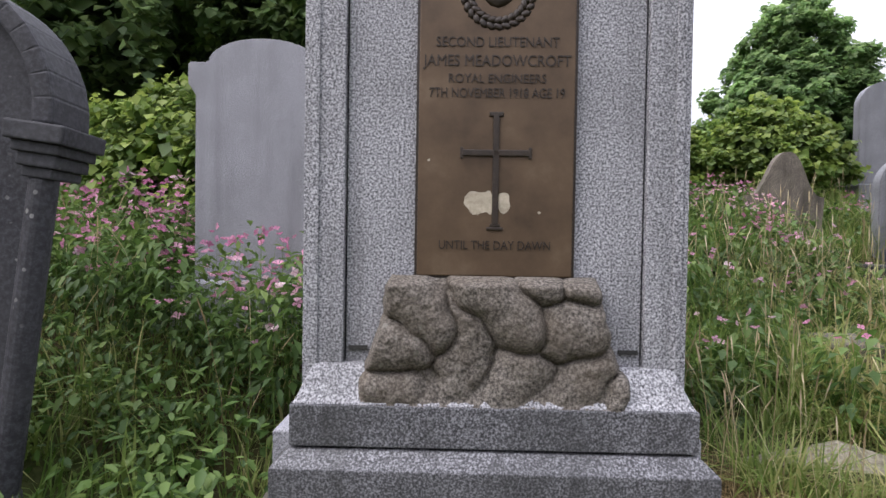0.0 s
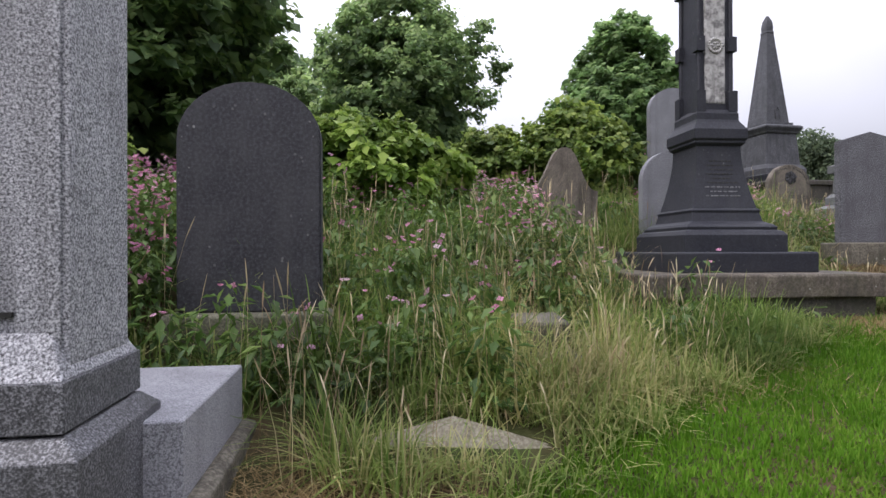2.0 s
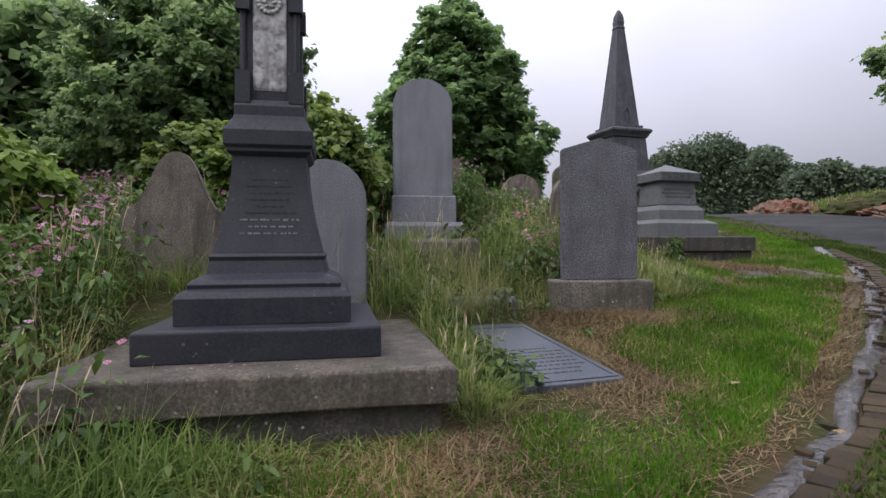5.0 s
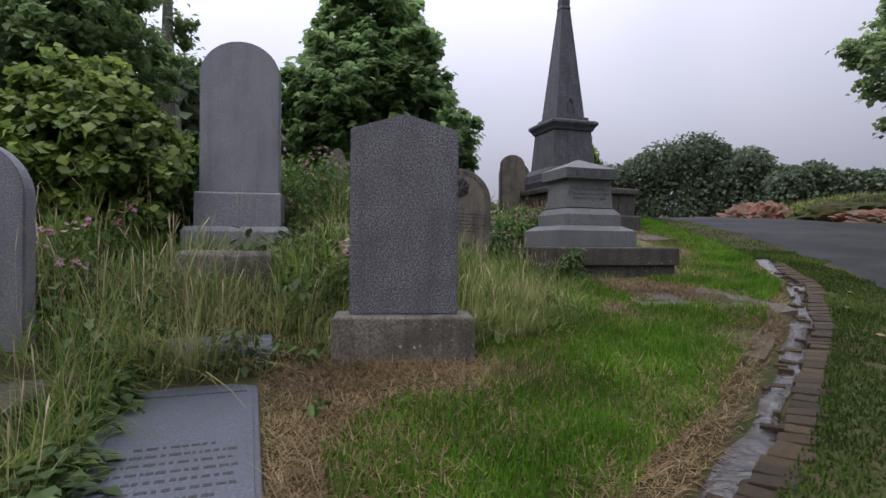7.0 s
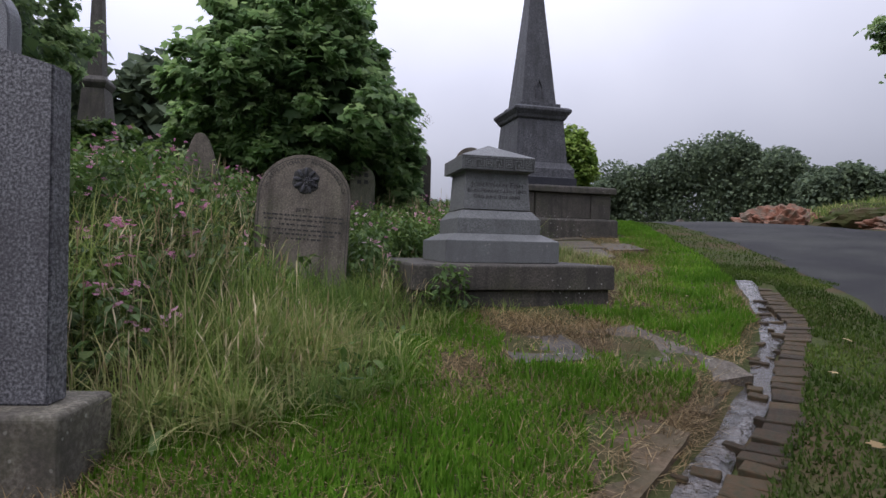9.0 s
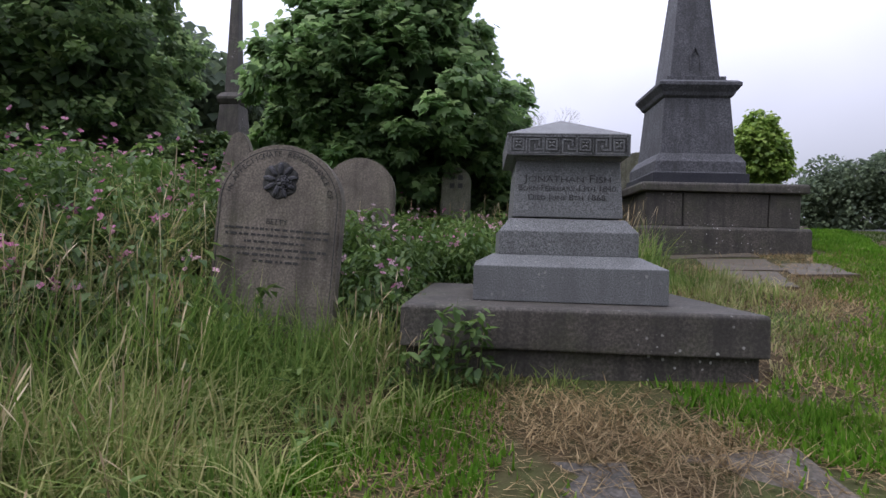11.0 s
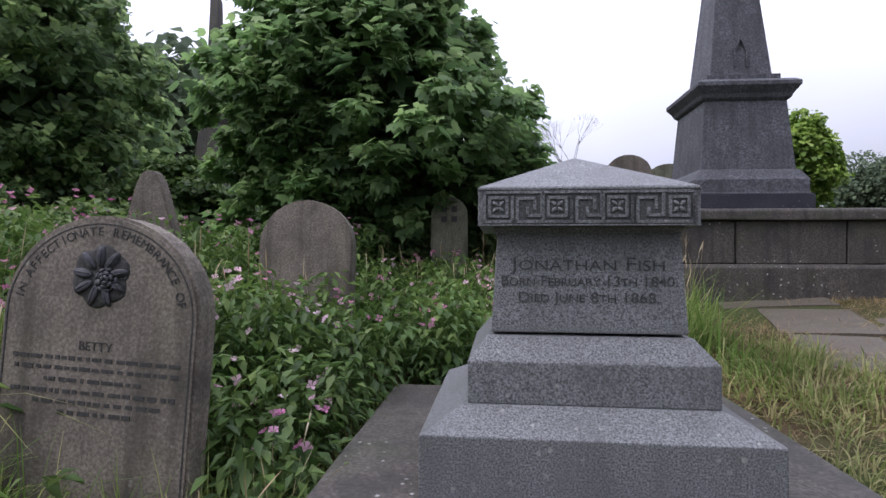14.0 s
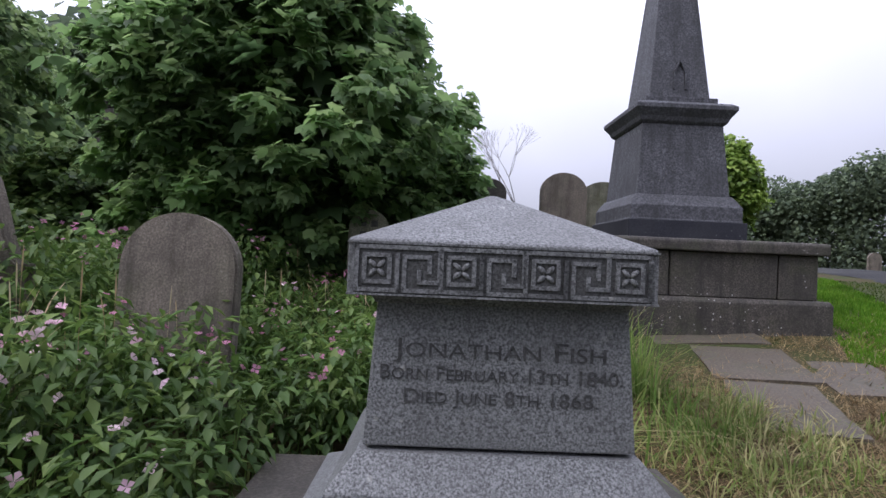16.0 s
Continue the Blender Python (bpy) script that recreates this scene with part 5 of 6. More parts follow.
# long grass among the graves, in tussocks whose blades arch outwards
def grass_height(x, y):
    d = edge_x(y) - x
    tall = np.clip(0.20 + 0.34 * d, 0.16, 0.60) * (1 + 0.4 * clumpy(x, y, 1.4, 2.0))
    tall *= np.where(near_stone(x, y, 0.3), 0.8, 1)
    tall *= np.where((np.abs(x - 0.6) < 0.9) & (y > 4.2) & (y < 5.6), 0.4, 1)
    tall *= np.where((y > 8.3) & (x > 2.6), 0.4, 1)
    tall *= np.where((x > -1.6) & (x < 1.7) & (y > 8.7) & (y < 11.5), 0.55, 1)
    tall *= np.where((np.abs(x + 1.3) < 0.8) & (y > 5.6) & (y < 7.1), 0.7, 1)
    tall *= 1 - 0.5 * np.exp(-((x + 0.7) ** 2 / 0.6 + (y - 2.2) ** 2 / 0.15))
    return tall * np.where((x < -5.3) & (y < 2.5), 0.6, 1)


def grass_spots(n, reach):
    y = np.concatenate([RNG.uniform(-2.6, 9.5, int(n * 0.78)), RNG.uniform(9.5, 17, int(n * 0.22))])
    x = edge_x(y) + 0.1 - np.minimum(RNG.exponential(reach, len(y)), 9.0)
    keep = is_clear(x, y, 0.02) & (RNG.random(len(x)) < np.clip(0.75 + 0.9 * clumpy(x, y, 0.9, 1.0), 0.15, 1))
    front = (-(x + 4.73) * math.sin(radians(23.2)) + (y + 1.79) * math.cos(radians(23.2)) < 0.1) & (x > -5.9)
    keep &= ~((y < -0.7) & (x > -4.05) & (x < -3.0)) & (np.abs(x - path_x(y)) > 0.55) & ~front & ~((y > 12.4) & (x > 2.3))
    side, depth = (x + 4.73) * math.cos(radians(23.2)) + (y + 1.79) * math.sin(radians(23.2)), -(x + 4.73) * math.sin(radians(23.2)) + (y + 1.79) * math.cos(radians(23.2))
    keep &= ~((side > 0.8) & (side < 1.22) & (depth < 1.5))
    keep &= ~((np.abs(x - 0.25) < 0.4) & (y > 3.6) & (y < 5.5))
    return x[keep], y[keep]


def dryness(x, y):
    """How far the grass has gone to straw, in drifts."""
    return 0.44 + 0.55 * clumpy(x, y, 0.8, 6.0) + 0.10 * np.exp(-((x - 3.3) ** 2 / 0.5 + (y - 10.8) ** 2 / 2.0)) + 0.14 * np.exp(-((x - 1.0) ** 2 + (y - 6.8) ** 2) / 1.0)


tx, ty = grass_spots(5200, 2.0)
per = 16
x = np.repeat(tx, per) + RNG.normal(0, 0.045, len(tx) * per)
y = np.repeat(ty, per) + RNG.normal(0, 0.045, len(tx) * per)
ok = is_clear(x, y, 0.01)
way = np.arctan2(y - np.repeat(ty, per), x - np.repeat(tx, per)) - np.pi / 2 + RNG.normal(0, 0.5, len(x))
size = np.repeat(grass_height(tx, ty) * RNG.uniform(0.75, 1.35, len(tx)), per) * RNG.uniform(0.6, 1.2, len(x))
tone = np.repeat(np.clip(dryness(tx, ty) + RNG.normal(0, 0.16, len(tx)), 0, 1), per) + RNG.normal(0, 0.14, len(x))
wide = np.repeat(RNG.uniform(0.8, 1.35, len(tx)), per)
x, y, way, size, tone, wide = x[ok], y[ok], way[ok], size[ok], tone[ok].clip(0, 1), wide[ok]
n = len(x)
grass = scatter("grass_tussocks", *BLADE, on_ground(x, y, -0.02), np.stack([RNG.uniform(0.006, 0.011, n) * wide, np.ones(n), size], -1), LONGGRASS, yaw=way, tilt=RNG.normal(-0.12, 0.16, n), bend=RNG.uniform(0.15, 1.35, n) ** 1.2, tint=tone)
tagged(grass, "tussocks of long arching green and yellowing grass", "grass", kind="stuff")

x, y = grass_spots(36000, 2.8)
n = len(x)
far = np.clip(1 + np.hypot(x - 2, y - 4) / 12, 1, 1.9)
grass = scatter("long_grass", *SPEAR, on_ground(x, y, -0.02), np.stack([RNG.uniform(0.006, 0.012, n) * far, np.ones(n), grass_height(x, y) * RNG.uniform(0.5, 1.1, n)], -1), LONGGRASS, yaw=7.0 * clumpy(x, y, 1.1, 31.0) + RNG.normal(0, 0.9, n),
                tilt=RNG.normal(0, 0.38, n), bend=RNG.uniform(0.2, 1.4, n), tint=np.clip(dryness(x, y) + RNG.normal(0.06, 0.2, n), 0, 1))
tagged(grass, "long uncut green and yellowing grass among graves", "grass", kind="stuff")

# flowering grass stalks
y = RNG.uniform(-2.3, 16, 6500)
x = edge_x(y) - np.minimum(RNG.exponential(2.2, len(y)), 8.0)
d = edge_x(y) - x
keep = (d > 0.15) & ~((y > 7.8) & (x > 2.3)) & ~((np.abs(x - 0.6) < 1.0) & (y > 4.0) & (y < 5.6)) & is_clear(x, y, 0.02) & (clumpy(x, y, 0.7, 4.0) > -0.1) & (np.abs(x - path_x(y)) > 0.6) & ~((y < -0.7) & (x > -5.9))
x, y = x[keep], y[keep]
n = len(x)
hgt = np.clip(0.3 + 0.35 * (edge_x(y) - x), 0.3, 0.85) * RNG.uniform(0.7, 1.15, n)
STALK = ([(-0.5, 0, 0), (0.5, 0, 0), (-0.4, 0, 0.4), (0.4, 0, 0.4), (-0.35, 0, 0.8), (0.35, 0, 0.8), (-1.2, 0, 0.87), (1.2, 0, 0.87), (-0.9, 0.0, 0.95), (0.9, 0, 0.95), (0, 0, 1)],
         [(0, 1, 3, 2), (2, 3, 5, 4), (4, 5, 7, 6), (6, 7, 9, 8), (8, 9, 10)])
stalks = scatter("grass_stalks", *STALK, on_ground(x, y, -0.02), np.stack([np.full(n, 0.0035), np.ones(n), hgt], -1), SEEDHEAD, tilt=RNG.normal(0, 0.18, n), bend=RNG.uniform(0, 0.5, n))
tagged(stalks, "pale dry flowering grass stalks with seed heads", "grass", kind="stuff")

# cut straw lying around stones and along the kerb
patches = [(-3.75, -1.25, 0.5, 1.0), (-0.9, 2.2, 0.7, 0.2), (-0.3, 3.0, 0.3, 0.45), (2.6, 8.4, 0.6, 0.3), (0.35, 4.55, 0.5, 0.9), (0.6, 5.3, 0.8, 0.3), (1.4, 5.6, 0.5, 0.4), (2.8, 7.5, 0.85, 0.7), (3.3, 8.4, 0.6, 0.4), (2.3, 4.9, 0.22, 0.8), (3.0, 6.2, 0.25, 0.8),
           (3.9, 10.2, 0.35, 1.6), (3.9, 13.2, 0.6, 1.2), (4.6, 14.8, 0.4, 0.8), (1.6, 8.0, 0.4, 0.5), (-2.3, 1.2, 0.4, 0.3), (0.9, 3.6, 0.3, 0.3), (-4.6, -2.3, 1.0, 0.25)]
patches += [(2.9, 11.9, 0.5, 0.5), (2.8, 12.8, 0.45, 0.7), (3.0, 12.3, 0.5, 0.6), (3.4, 11.4, 0.5, 0.5), (2.7, 11.3, 0.4, 0.6), (-3.85, -1.1, 0.25, 0.5), (-4.05, -0.7, 0.2, 0.45), (0.25, 4.3, 0.5, 0.9), (0.2, 3.7, 0.4, 0.5), (0.3, 5.0, 0.5, 0.5), (0.9, 5.35, 0.9, 0.25), (2.1, 4.35, 0.16, 0.6), (2.75, 5.4, 0.16, 0.7), (3.4, 6.7, 0.2, 0.6), (2.6, 8.1, 0.9, 0.45), (3.3, 8.3, 0.5, 0.5), (2.6, 7.1, 0.7, 0.35), (3.35, 7.1, 0.3, 0.4), (-3.6, -0.7, 0.3, 0.5), (-2.3, 0.9, 0.5, 0.3), (1.6, 5.9, 0.5, 0.5), (4.1, 12.4, 0.45, 0.9), (0.7, 7.2, 0.7, 0.3), (0.3, 5.2, 0.6, 0.35), (2.2, 6.6, 0.5, 0.4), (4.0, 11.8, 0.4, 1.0), (3.3, 12.2, 0.8, 0.6), (4.3, 13.4, 0.5, 1.0), (3.4, 14.5, 0.8, 0.3), (3.7, 9.8, 0.4, 0.8), (3.5, 6.6, 0.3, 0.5), (1.75, 4.0, 0.16, 0.6), (0.75, 4.0, 0.45, 0.5), (1.1, 4.6, 0.4, 0.4), (0.5, 3.3, 0.3, 0.4), (-1.3, 2.05, 0.7, 0.25), (-0.6, 2.45, 0.35, 0.3), (-2.5, 0.9, 0.6, 0.5), (-2.0, 1.4, 0.4, 0.4), (0.5, 3.95, 0.35, 0.6), (-0.45, 2.35, 0.6, 0.3), (-0.4, 2.4, 0.4, 0.25), (1.3, 5.2, 0.6, 0.3)]
px, py, qx, qy, cnt = [np.array(v) for v in zip(*[(a, b, rx, ry, int(3300 * (rx * ry) ** 0.75) + 300) for a, b, rx, ry in patches])]
which = np.repeat(np.arange(len(px)), cnt)
x, y = px[which] + qx[which] * RNG.normal(0, 0.62, len(which)), py[which] + qy[which] * RNG.normal(0, 0.62, len(which))
bank_y = RNG.uniform(-2.0, 10.5, 9000)
x, y = np.concatenate([x, gutter_x(bank_y) - RNG.uniform(0.13, 0.42, len(bank_y))]), np.concatenate([y, bank_y])
keep = is_clear(x, y, 0.0) & (x < gutter_x(y) - 0.13)
for fx, fy, fw, fd in FLAGS:
    keep &= ~((np.abs(x - fx) < fw * 0.5) & (np.abs(y - fy) < fd * 0.5) & (RNG.random(len(x)) < 0.72))
x, y = x[keep], y[keep]
n = len(x)
straw = scatter("cut_straw", *NEEDLE, on_ground(x, y, 0.008), np.stack([RNG.uniform(0.004, 0.007, n), np.ones(n), RNG.uniform(0.05, 0.16, n)], -1), STRAW, tilt=-np.abs(RNG.normal(1.35, 0.2, n)), bend=RNG.uniform(-0.3, 0.3, n))
tagged(straw, "brown cut dead grass lying on the ground", "dead grass", kind="stuff")


# balsam and other weeds
def weeds(name, x, y, h, leaf, label, mat=BALSAM, leaves=20, flowers=3, spread=0.20, template=KITE, width=0.46):
    n = len(x)
    base = on_ground(x, y)
    ang = RNG.uniform(0, 2 * np.pi, (n, leaves))
    u = RNG.uniform(0.18, 1.0, (n, leaves))
    r = spread * RNG.uniform(0.15, 1.0, (n, leaves)) * (1.15 - 0.6 * u)
    lean = RNG.normal(0, 0.12, (n, 2))
    px = base[:, None, 0] + r * np.cos(ang) + lean[:, :1] * u * h[:, None]
    py = base[:, None, 1] + r * np.sin(ang) + lean[:, 1:] * u * h[:, None]
    pz = base[:, None, 2] + u * h[:, None]
    m = n * leaves
    size = leaf * RNG.uniform(0.6, 1.25, m)
    yaw = (ang - np.pi / 2).ravel() + RNG.normal(0, 0.4, m)
    # leaf tint darkens towards the ground, shade between stems put into colour
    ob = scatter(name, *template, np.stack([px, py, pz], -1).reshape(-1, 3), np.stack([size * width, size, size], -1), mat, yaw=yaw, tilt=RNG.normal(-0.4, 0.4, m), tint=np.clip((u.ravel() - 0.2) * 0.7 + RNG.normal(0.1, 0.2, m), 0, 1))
    tagged(ob, label, "weeds", kind="stuff")
    st = scatter(name + "_stems", *SPEAR, base, np.stack([np.full(n, 0.009), np.ones(n), h], -1), mat, yaw=np.zeros(n), tilt=-lean[:, 1], roll=-lean[:, 0] * 0, tint=np.full(n, 0.6))
    tagged(st, "upright green weed stems", "weeds", kind="stuff")
    if flowers:
        flowers *= 2
        f = n * flowers
        pick = np.repeat(np.arange(n), flowers)
        hh = h[pick] * RNG.uniform(0.88, 1.12, f)
        pos = np.stack([base[pick, 0] + RNG.normal(0, 0.06, f) + lean[pick, 0] * hh, base[pick, 1] + RNG.normal(0, 0.06, f) + lean[pick, 1] * hh, base[pick, 2] + hh], -1)
        some = (RNG.random(n) < 0.32)[pick]
        pos = pos[some]
        fl = scatter("balsam_flowers", *PETALS, pos, RNG.uniform(0.022, 0.036, len(pos)), PETAL, tilt=RNG.normal(0, 0.8, len(pos)), tint=np.clip(0.45 + 0.6 * clumpy(pos[:, 0], pos[:, 1], 0.9, 12.0) + RNG.normal(0, 0.15, len(pos)), 0, 1))
        tagged(fl, "pink and pale balsam flowers", "flowers", kind="stuff")


def weed_field(n, x0, x1, y0, y1, cut, seed, margin=0.5):
    x, y = spots(n, x0, x1, y0, y1)
    keep = (edge_x(y) - x > margin) & is_clear(x, y, 0.07) & (clumpy(x, y, 0.6, seed) > cut) & (np.abs(x - path_x(y)) > 0.9) & ~((np.abs(x + 1.3) < 0.8) & (y > 5.4) & (y < 7.1))
    return x[keep], y[keep]


# beside the memorial and towards the black monument
x, y = weed_field(2100, -10.5, -5.4, -2.6, 3.0, -0.6, 21.0)
low = (y < -1.35) & (x > -7.4)
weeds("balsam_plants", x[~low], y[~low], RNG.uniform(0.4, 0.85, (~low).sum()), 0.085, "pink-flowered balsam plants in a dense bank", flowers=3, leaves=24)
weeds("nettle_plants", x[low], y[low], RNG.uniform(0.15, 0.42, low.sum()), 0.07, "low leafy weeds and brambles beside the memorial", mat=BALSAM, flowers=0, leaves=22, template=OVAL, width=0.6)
x, y = weed_field(680, -5.2, -1.5, -0.2, 4.6, -0.12, 22.0, 0.7)
weeds("balsam_plants", x, y, RNG.uniform(0.25, 0.6, len(x)), 0.10, "balsam plants scattered in long grass", flowers=1, leaves=24)
x, y = weed_field(1700, -10, -3.2, 2.5, 10, -0.3, 23.0, 1.0)
weeds("balsam_plants", x, y, RNG.uniform(0.35, 0.7, len(x)), 0.11, "balsam plants on the bank below the trees", flowers=3, leaves=22)
# around the carved stones by the pedestal
x, y = weed_field(2300, -4.5, 1.9, 6.6, 13.0, -0.5, 24.0, 0.8)
keep = ~((x > -0.2) & (y < 8.75)) & ~((x > -0.9) & (y < 7.6))
x, y = x[keep], y[keep]
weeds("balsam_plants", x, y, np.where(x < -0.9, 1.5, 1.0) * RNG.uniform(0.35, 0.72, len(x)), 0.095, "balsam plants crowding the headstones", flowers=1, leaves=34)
x, y = weed_field(400, -5, 1.3, 12.5, 18, -0.3, 25.0, 0.6)
weeds("balsam_plants", x, y, RNG.uniform(0.3, 0.6, len(x)), 0.12, "weeds behind the graves", flowers=1)
# nettles and docks among the grass
x, y = weed_field(900, -4.5, 0.9, 0.0, 9.2, -0.05, 28.0, 0.45)
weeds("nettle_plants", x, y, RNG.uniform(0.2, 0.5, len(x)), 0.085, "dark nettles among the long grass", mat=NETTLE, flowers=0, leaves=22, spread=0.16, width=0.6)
x = np.array([1.93, 1.98, 2.05, 2.1, 1.88, 1.75]) + 0.05
y = np.array([8.38, 8.42, 8.42, 8.48, 8.36, 8.28])
weeds("dock_plant", x, y, np.array([0.42, 0.50, 0.44, 0.36, 0.40, 0.22]), 0.085, "dark green weed growing against the slab", flowers=0, leaves=30, spread=0.10, template=OVAL, width=0.55)
x, y = weed_field(420, -3.4, 0.6, 4.6, 8.4, -0.1, 26.0, 0.7)
weeds("balsam_plants", x, y, RNG.uniform(0.25, 0.5, len(x)), 0.1, "low balsam plants in the grass", flowers=3)
x, y = RNG.normal(-0.25, 0.4, 70), RNG.normal(6.95, 0.35, 70)
weeds("nettle_plants", x, y, RNG.uniform(0.2, 0.42, 70), 0.10, "dark broad-leaved weeds in the long grass", mat=NETTLE, flowers=0, leaves=24, spread=0.18, template=OVAL, width=0.7)
along = RNG.uniform(-0.75, 0.8, 26)
off = -0.40 + RNG.normal(0, 0.05, 26)
x, y = -0.17 + off * math.cos(radians(28)) - along * math.sin(radians(28)), 4.14 + off * math.sin(radians(28)) + along * math.cos(radians(28))
weeds("creeping_weeds", x, y, RNG.uniform(0.10, 0.24, 26), 0.085, "broad-leaved weeds creeping over the ledger's edge", mat=NETTLE, flowers=0, leaves=18, spread=0.16, width=0.7)
x, y = spots(260, -3.6, 2.0, 1.2, 8.0)
keep = (edge_x(y) - x > 0.0) & (edge_x(y) - x < 0.9) & is_clear(x, y, 0.04)
weeds("broadleaf_weeds", x[keep], y[keep], RNG.uniform(0.1, 0.25, keep.sum()), 0.1, "broad-leaved weeds at the lawn's edge", flowers=0, leaves=10, spread=0.12, template=OVAL)


# ---- trees and shrubs ----
def branch_tube(bm, pts, radii, seg=7):
    rings = []
    for i, (p, r) in enumerate(zip(pts, radii)):
        d = (pts[min(i + 1, len(pts) - 1)] - pts[max(i - 1, 0)]).normalized()
        q = d.to_track_quat("Z", "Y")
        rings.append([bm.verts.new(p + q @ Vector((r * math.cos(2 * math.pi * k / seg), r * math.sin(2 * math.pi * k / seg), 0))) for k in range(seg)])
    for a, b in zip(rings, rings[1:]):
        for k in range(seg):
            bm.faces.new((a[k], a[(k + 1) % seg], b[(k + 1) % seg], b[k]))


def tree(name, x, y, height, rx, ry, skirt, leaves, leaf, mat, label, template=PALM, seed=1, clumps=90, trunk_r=0.16, name_cat="tree", lumps=0.35, zbase=None, droop=-0.6, inner=0.6, group="trees"):
    """A trunk with limbs that end in clumps of leaves, gathered in an uneven crown."""
    rng = np.random.default_rng(seed)
    z0 = gz(x, y) if zbase is None else zbase
    top = new(name)
    top.matrix_world = pose(x, y, z0 - 0.1, 0, 0, 0)
    tagged(top, label, name_cat, group)
    zc, rz = (height + skirt) / 2, (height - skirt) / 2
    centres = []
    while len(centres) < clumps:
        u = rng.normal(0, 1, 3)
        u /= np.linalg.norm(u)
        r = rng.uniform(inner, 1.0) ** 0.6
        lump = 1 + lumps * noise.noise(Vector(u * 1.9) + Vector((seed * 3.1, 0, 0))) + lumps * 0.6 * noise.noise(Vector(u * 4.3) + Vector((0, seed * 2.3, 0)))
        taper = 1 - 0.36 * max(0, u[2])
        p = np.array([u[0] * rx * r * lump * taper, u[1] * ry * r * lump * taper, zc + u[2] * rz * r * (0.85 + 0.15 * lump)])
        if p[2] > 0.05:
            centres.append(p)
    centres = np.array(centres)
    bm = bmesh.new()
    spine = [Vector((0.1 * noise.noise(Vector((k, seed, 0))), 0.1 * noise.noise(Vector((0, k, seed))), height * 0.82 * k / 7)) for k in range(8)]
    branch_tube(bm, spine, [trunk_r * (1 - 0.11 * k) for k in range(8)], 9)
    bm_ob("trunk", bm, BARK, top, True)
    bm = bmesh.new()
    for c in centres[:: max(1, clumps // 60)]:
        c = Vector((c[0] * 0.78, c[1] * 0.78, zc + (c[2] - zc) * 0.82))
        t = min(0.9, max(0.08, (c.z * 0.72) / (height * 0.82)))
        s = spine[0].lerp(spine[-1], t)
        mid = s.lerp(c, 0.5) + Vector((0, 0, 0.12 * (c - s).length))
        branch_tube(bm, [s, mid, c], [trunk_r * 0.26, trunk_r * 0.14, trunk_r * 0.04], 5)
    bm_ob("limbs", bm, BARK, top, True)
    per = leaves // clumps
    spread = 0.40 * ((rx + ry) / 2 * rz * 2 / clumps * 3) ** 0.5
    off = rng.normal(0, 1, (clumps, per, 3)) * np.array([spread, spread, spread * 0.85]) * rng.uniform(0.7, 1.25, (clumps, 1, 1))
    pos = (centres[:, None] + off).reshape(-1, 3)
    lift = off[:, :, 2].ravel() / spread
    # leaves deeper in the crown, larger and fewer, that close the gaps between the sprays
    deep = leaves // 5
    u = rng.normal(0, 1, (deep, 3))
    u /= np.linalg.norm(u, axis=1)[:, None]
    r = rng.uniform(0.35, 0.78, deep)[:, None] * np.stack([1 - 0.30 * u[:, 2].clip(0)] * 3, -1)
    core = np.array([0, 0, zc]) + u * r * np.array([rx, ry, rz * 1.05])
    pos = np.concatenate([pos, core])
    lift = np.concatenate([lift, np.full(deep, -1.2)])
    scale = np.concatenate([np.ones(clumps * per), np.full(deep, 1.9)])
    ok = pos[:, 2] > 0.03
    out = np.arctan2(pos[:, 1], pos[:, 0]) - np.pi / 2
    n = len(pos)
    # shade inside the crown put into leaf colour: low and inner leaves darker
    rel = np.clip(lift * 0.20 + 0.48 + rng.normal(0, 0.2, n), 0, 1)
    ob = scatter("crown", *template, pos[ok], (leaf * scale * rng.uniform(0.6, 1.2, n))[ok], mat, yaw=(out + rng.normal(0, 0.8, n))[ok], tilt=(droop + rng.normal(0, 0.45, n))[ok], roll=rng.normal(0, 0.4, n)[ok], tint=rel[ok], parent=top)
    ob["kind"] = "stuff"
    return top


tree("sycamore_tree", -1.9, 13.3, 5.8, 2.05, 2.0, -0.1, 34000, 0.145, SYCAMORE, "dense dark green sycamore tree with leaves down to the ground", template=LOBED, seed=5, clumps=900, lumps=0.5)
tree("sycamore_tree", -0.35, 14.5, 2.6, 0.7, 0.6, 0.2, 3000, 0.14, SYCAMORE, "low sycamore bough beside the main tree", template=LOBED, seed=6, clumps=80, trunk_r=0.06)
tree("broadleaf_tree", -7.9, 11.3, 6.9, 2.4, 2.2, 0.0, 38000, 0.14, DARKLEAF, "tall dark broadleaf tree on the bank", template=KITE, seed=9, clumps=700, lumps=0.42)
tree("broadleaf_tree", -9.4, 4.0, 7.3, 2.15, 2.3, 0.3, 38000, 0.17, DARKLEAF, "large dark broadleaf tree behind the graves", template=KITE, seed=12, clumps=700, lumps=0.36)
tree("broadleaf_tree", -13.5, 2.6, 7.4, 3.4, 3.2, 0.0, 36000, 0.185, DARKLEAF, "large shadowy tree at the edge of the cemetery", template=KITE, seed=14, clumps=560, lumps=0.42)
tree("broadleaf_tree", -16.5, 9.0, 8.0, 3.6, 3.4, 0.0, 12000, 0.33, DARKLEAF, "broad dark tree further back", template=BROAD, seed=15, clumps=360, lumps=0.42)
tree("broadleaf_tree", -15.5, 15.5, 7.5, 3.4, 3.4, 0.0, 12000, 0.33, DARKLEAF, "broad dark tree near the slender obelisk", template=BROAD, seed=16, clumps=360, lumps=0.42)
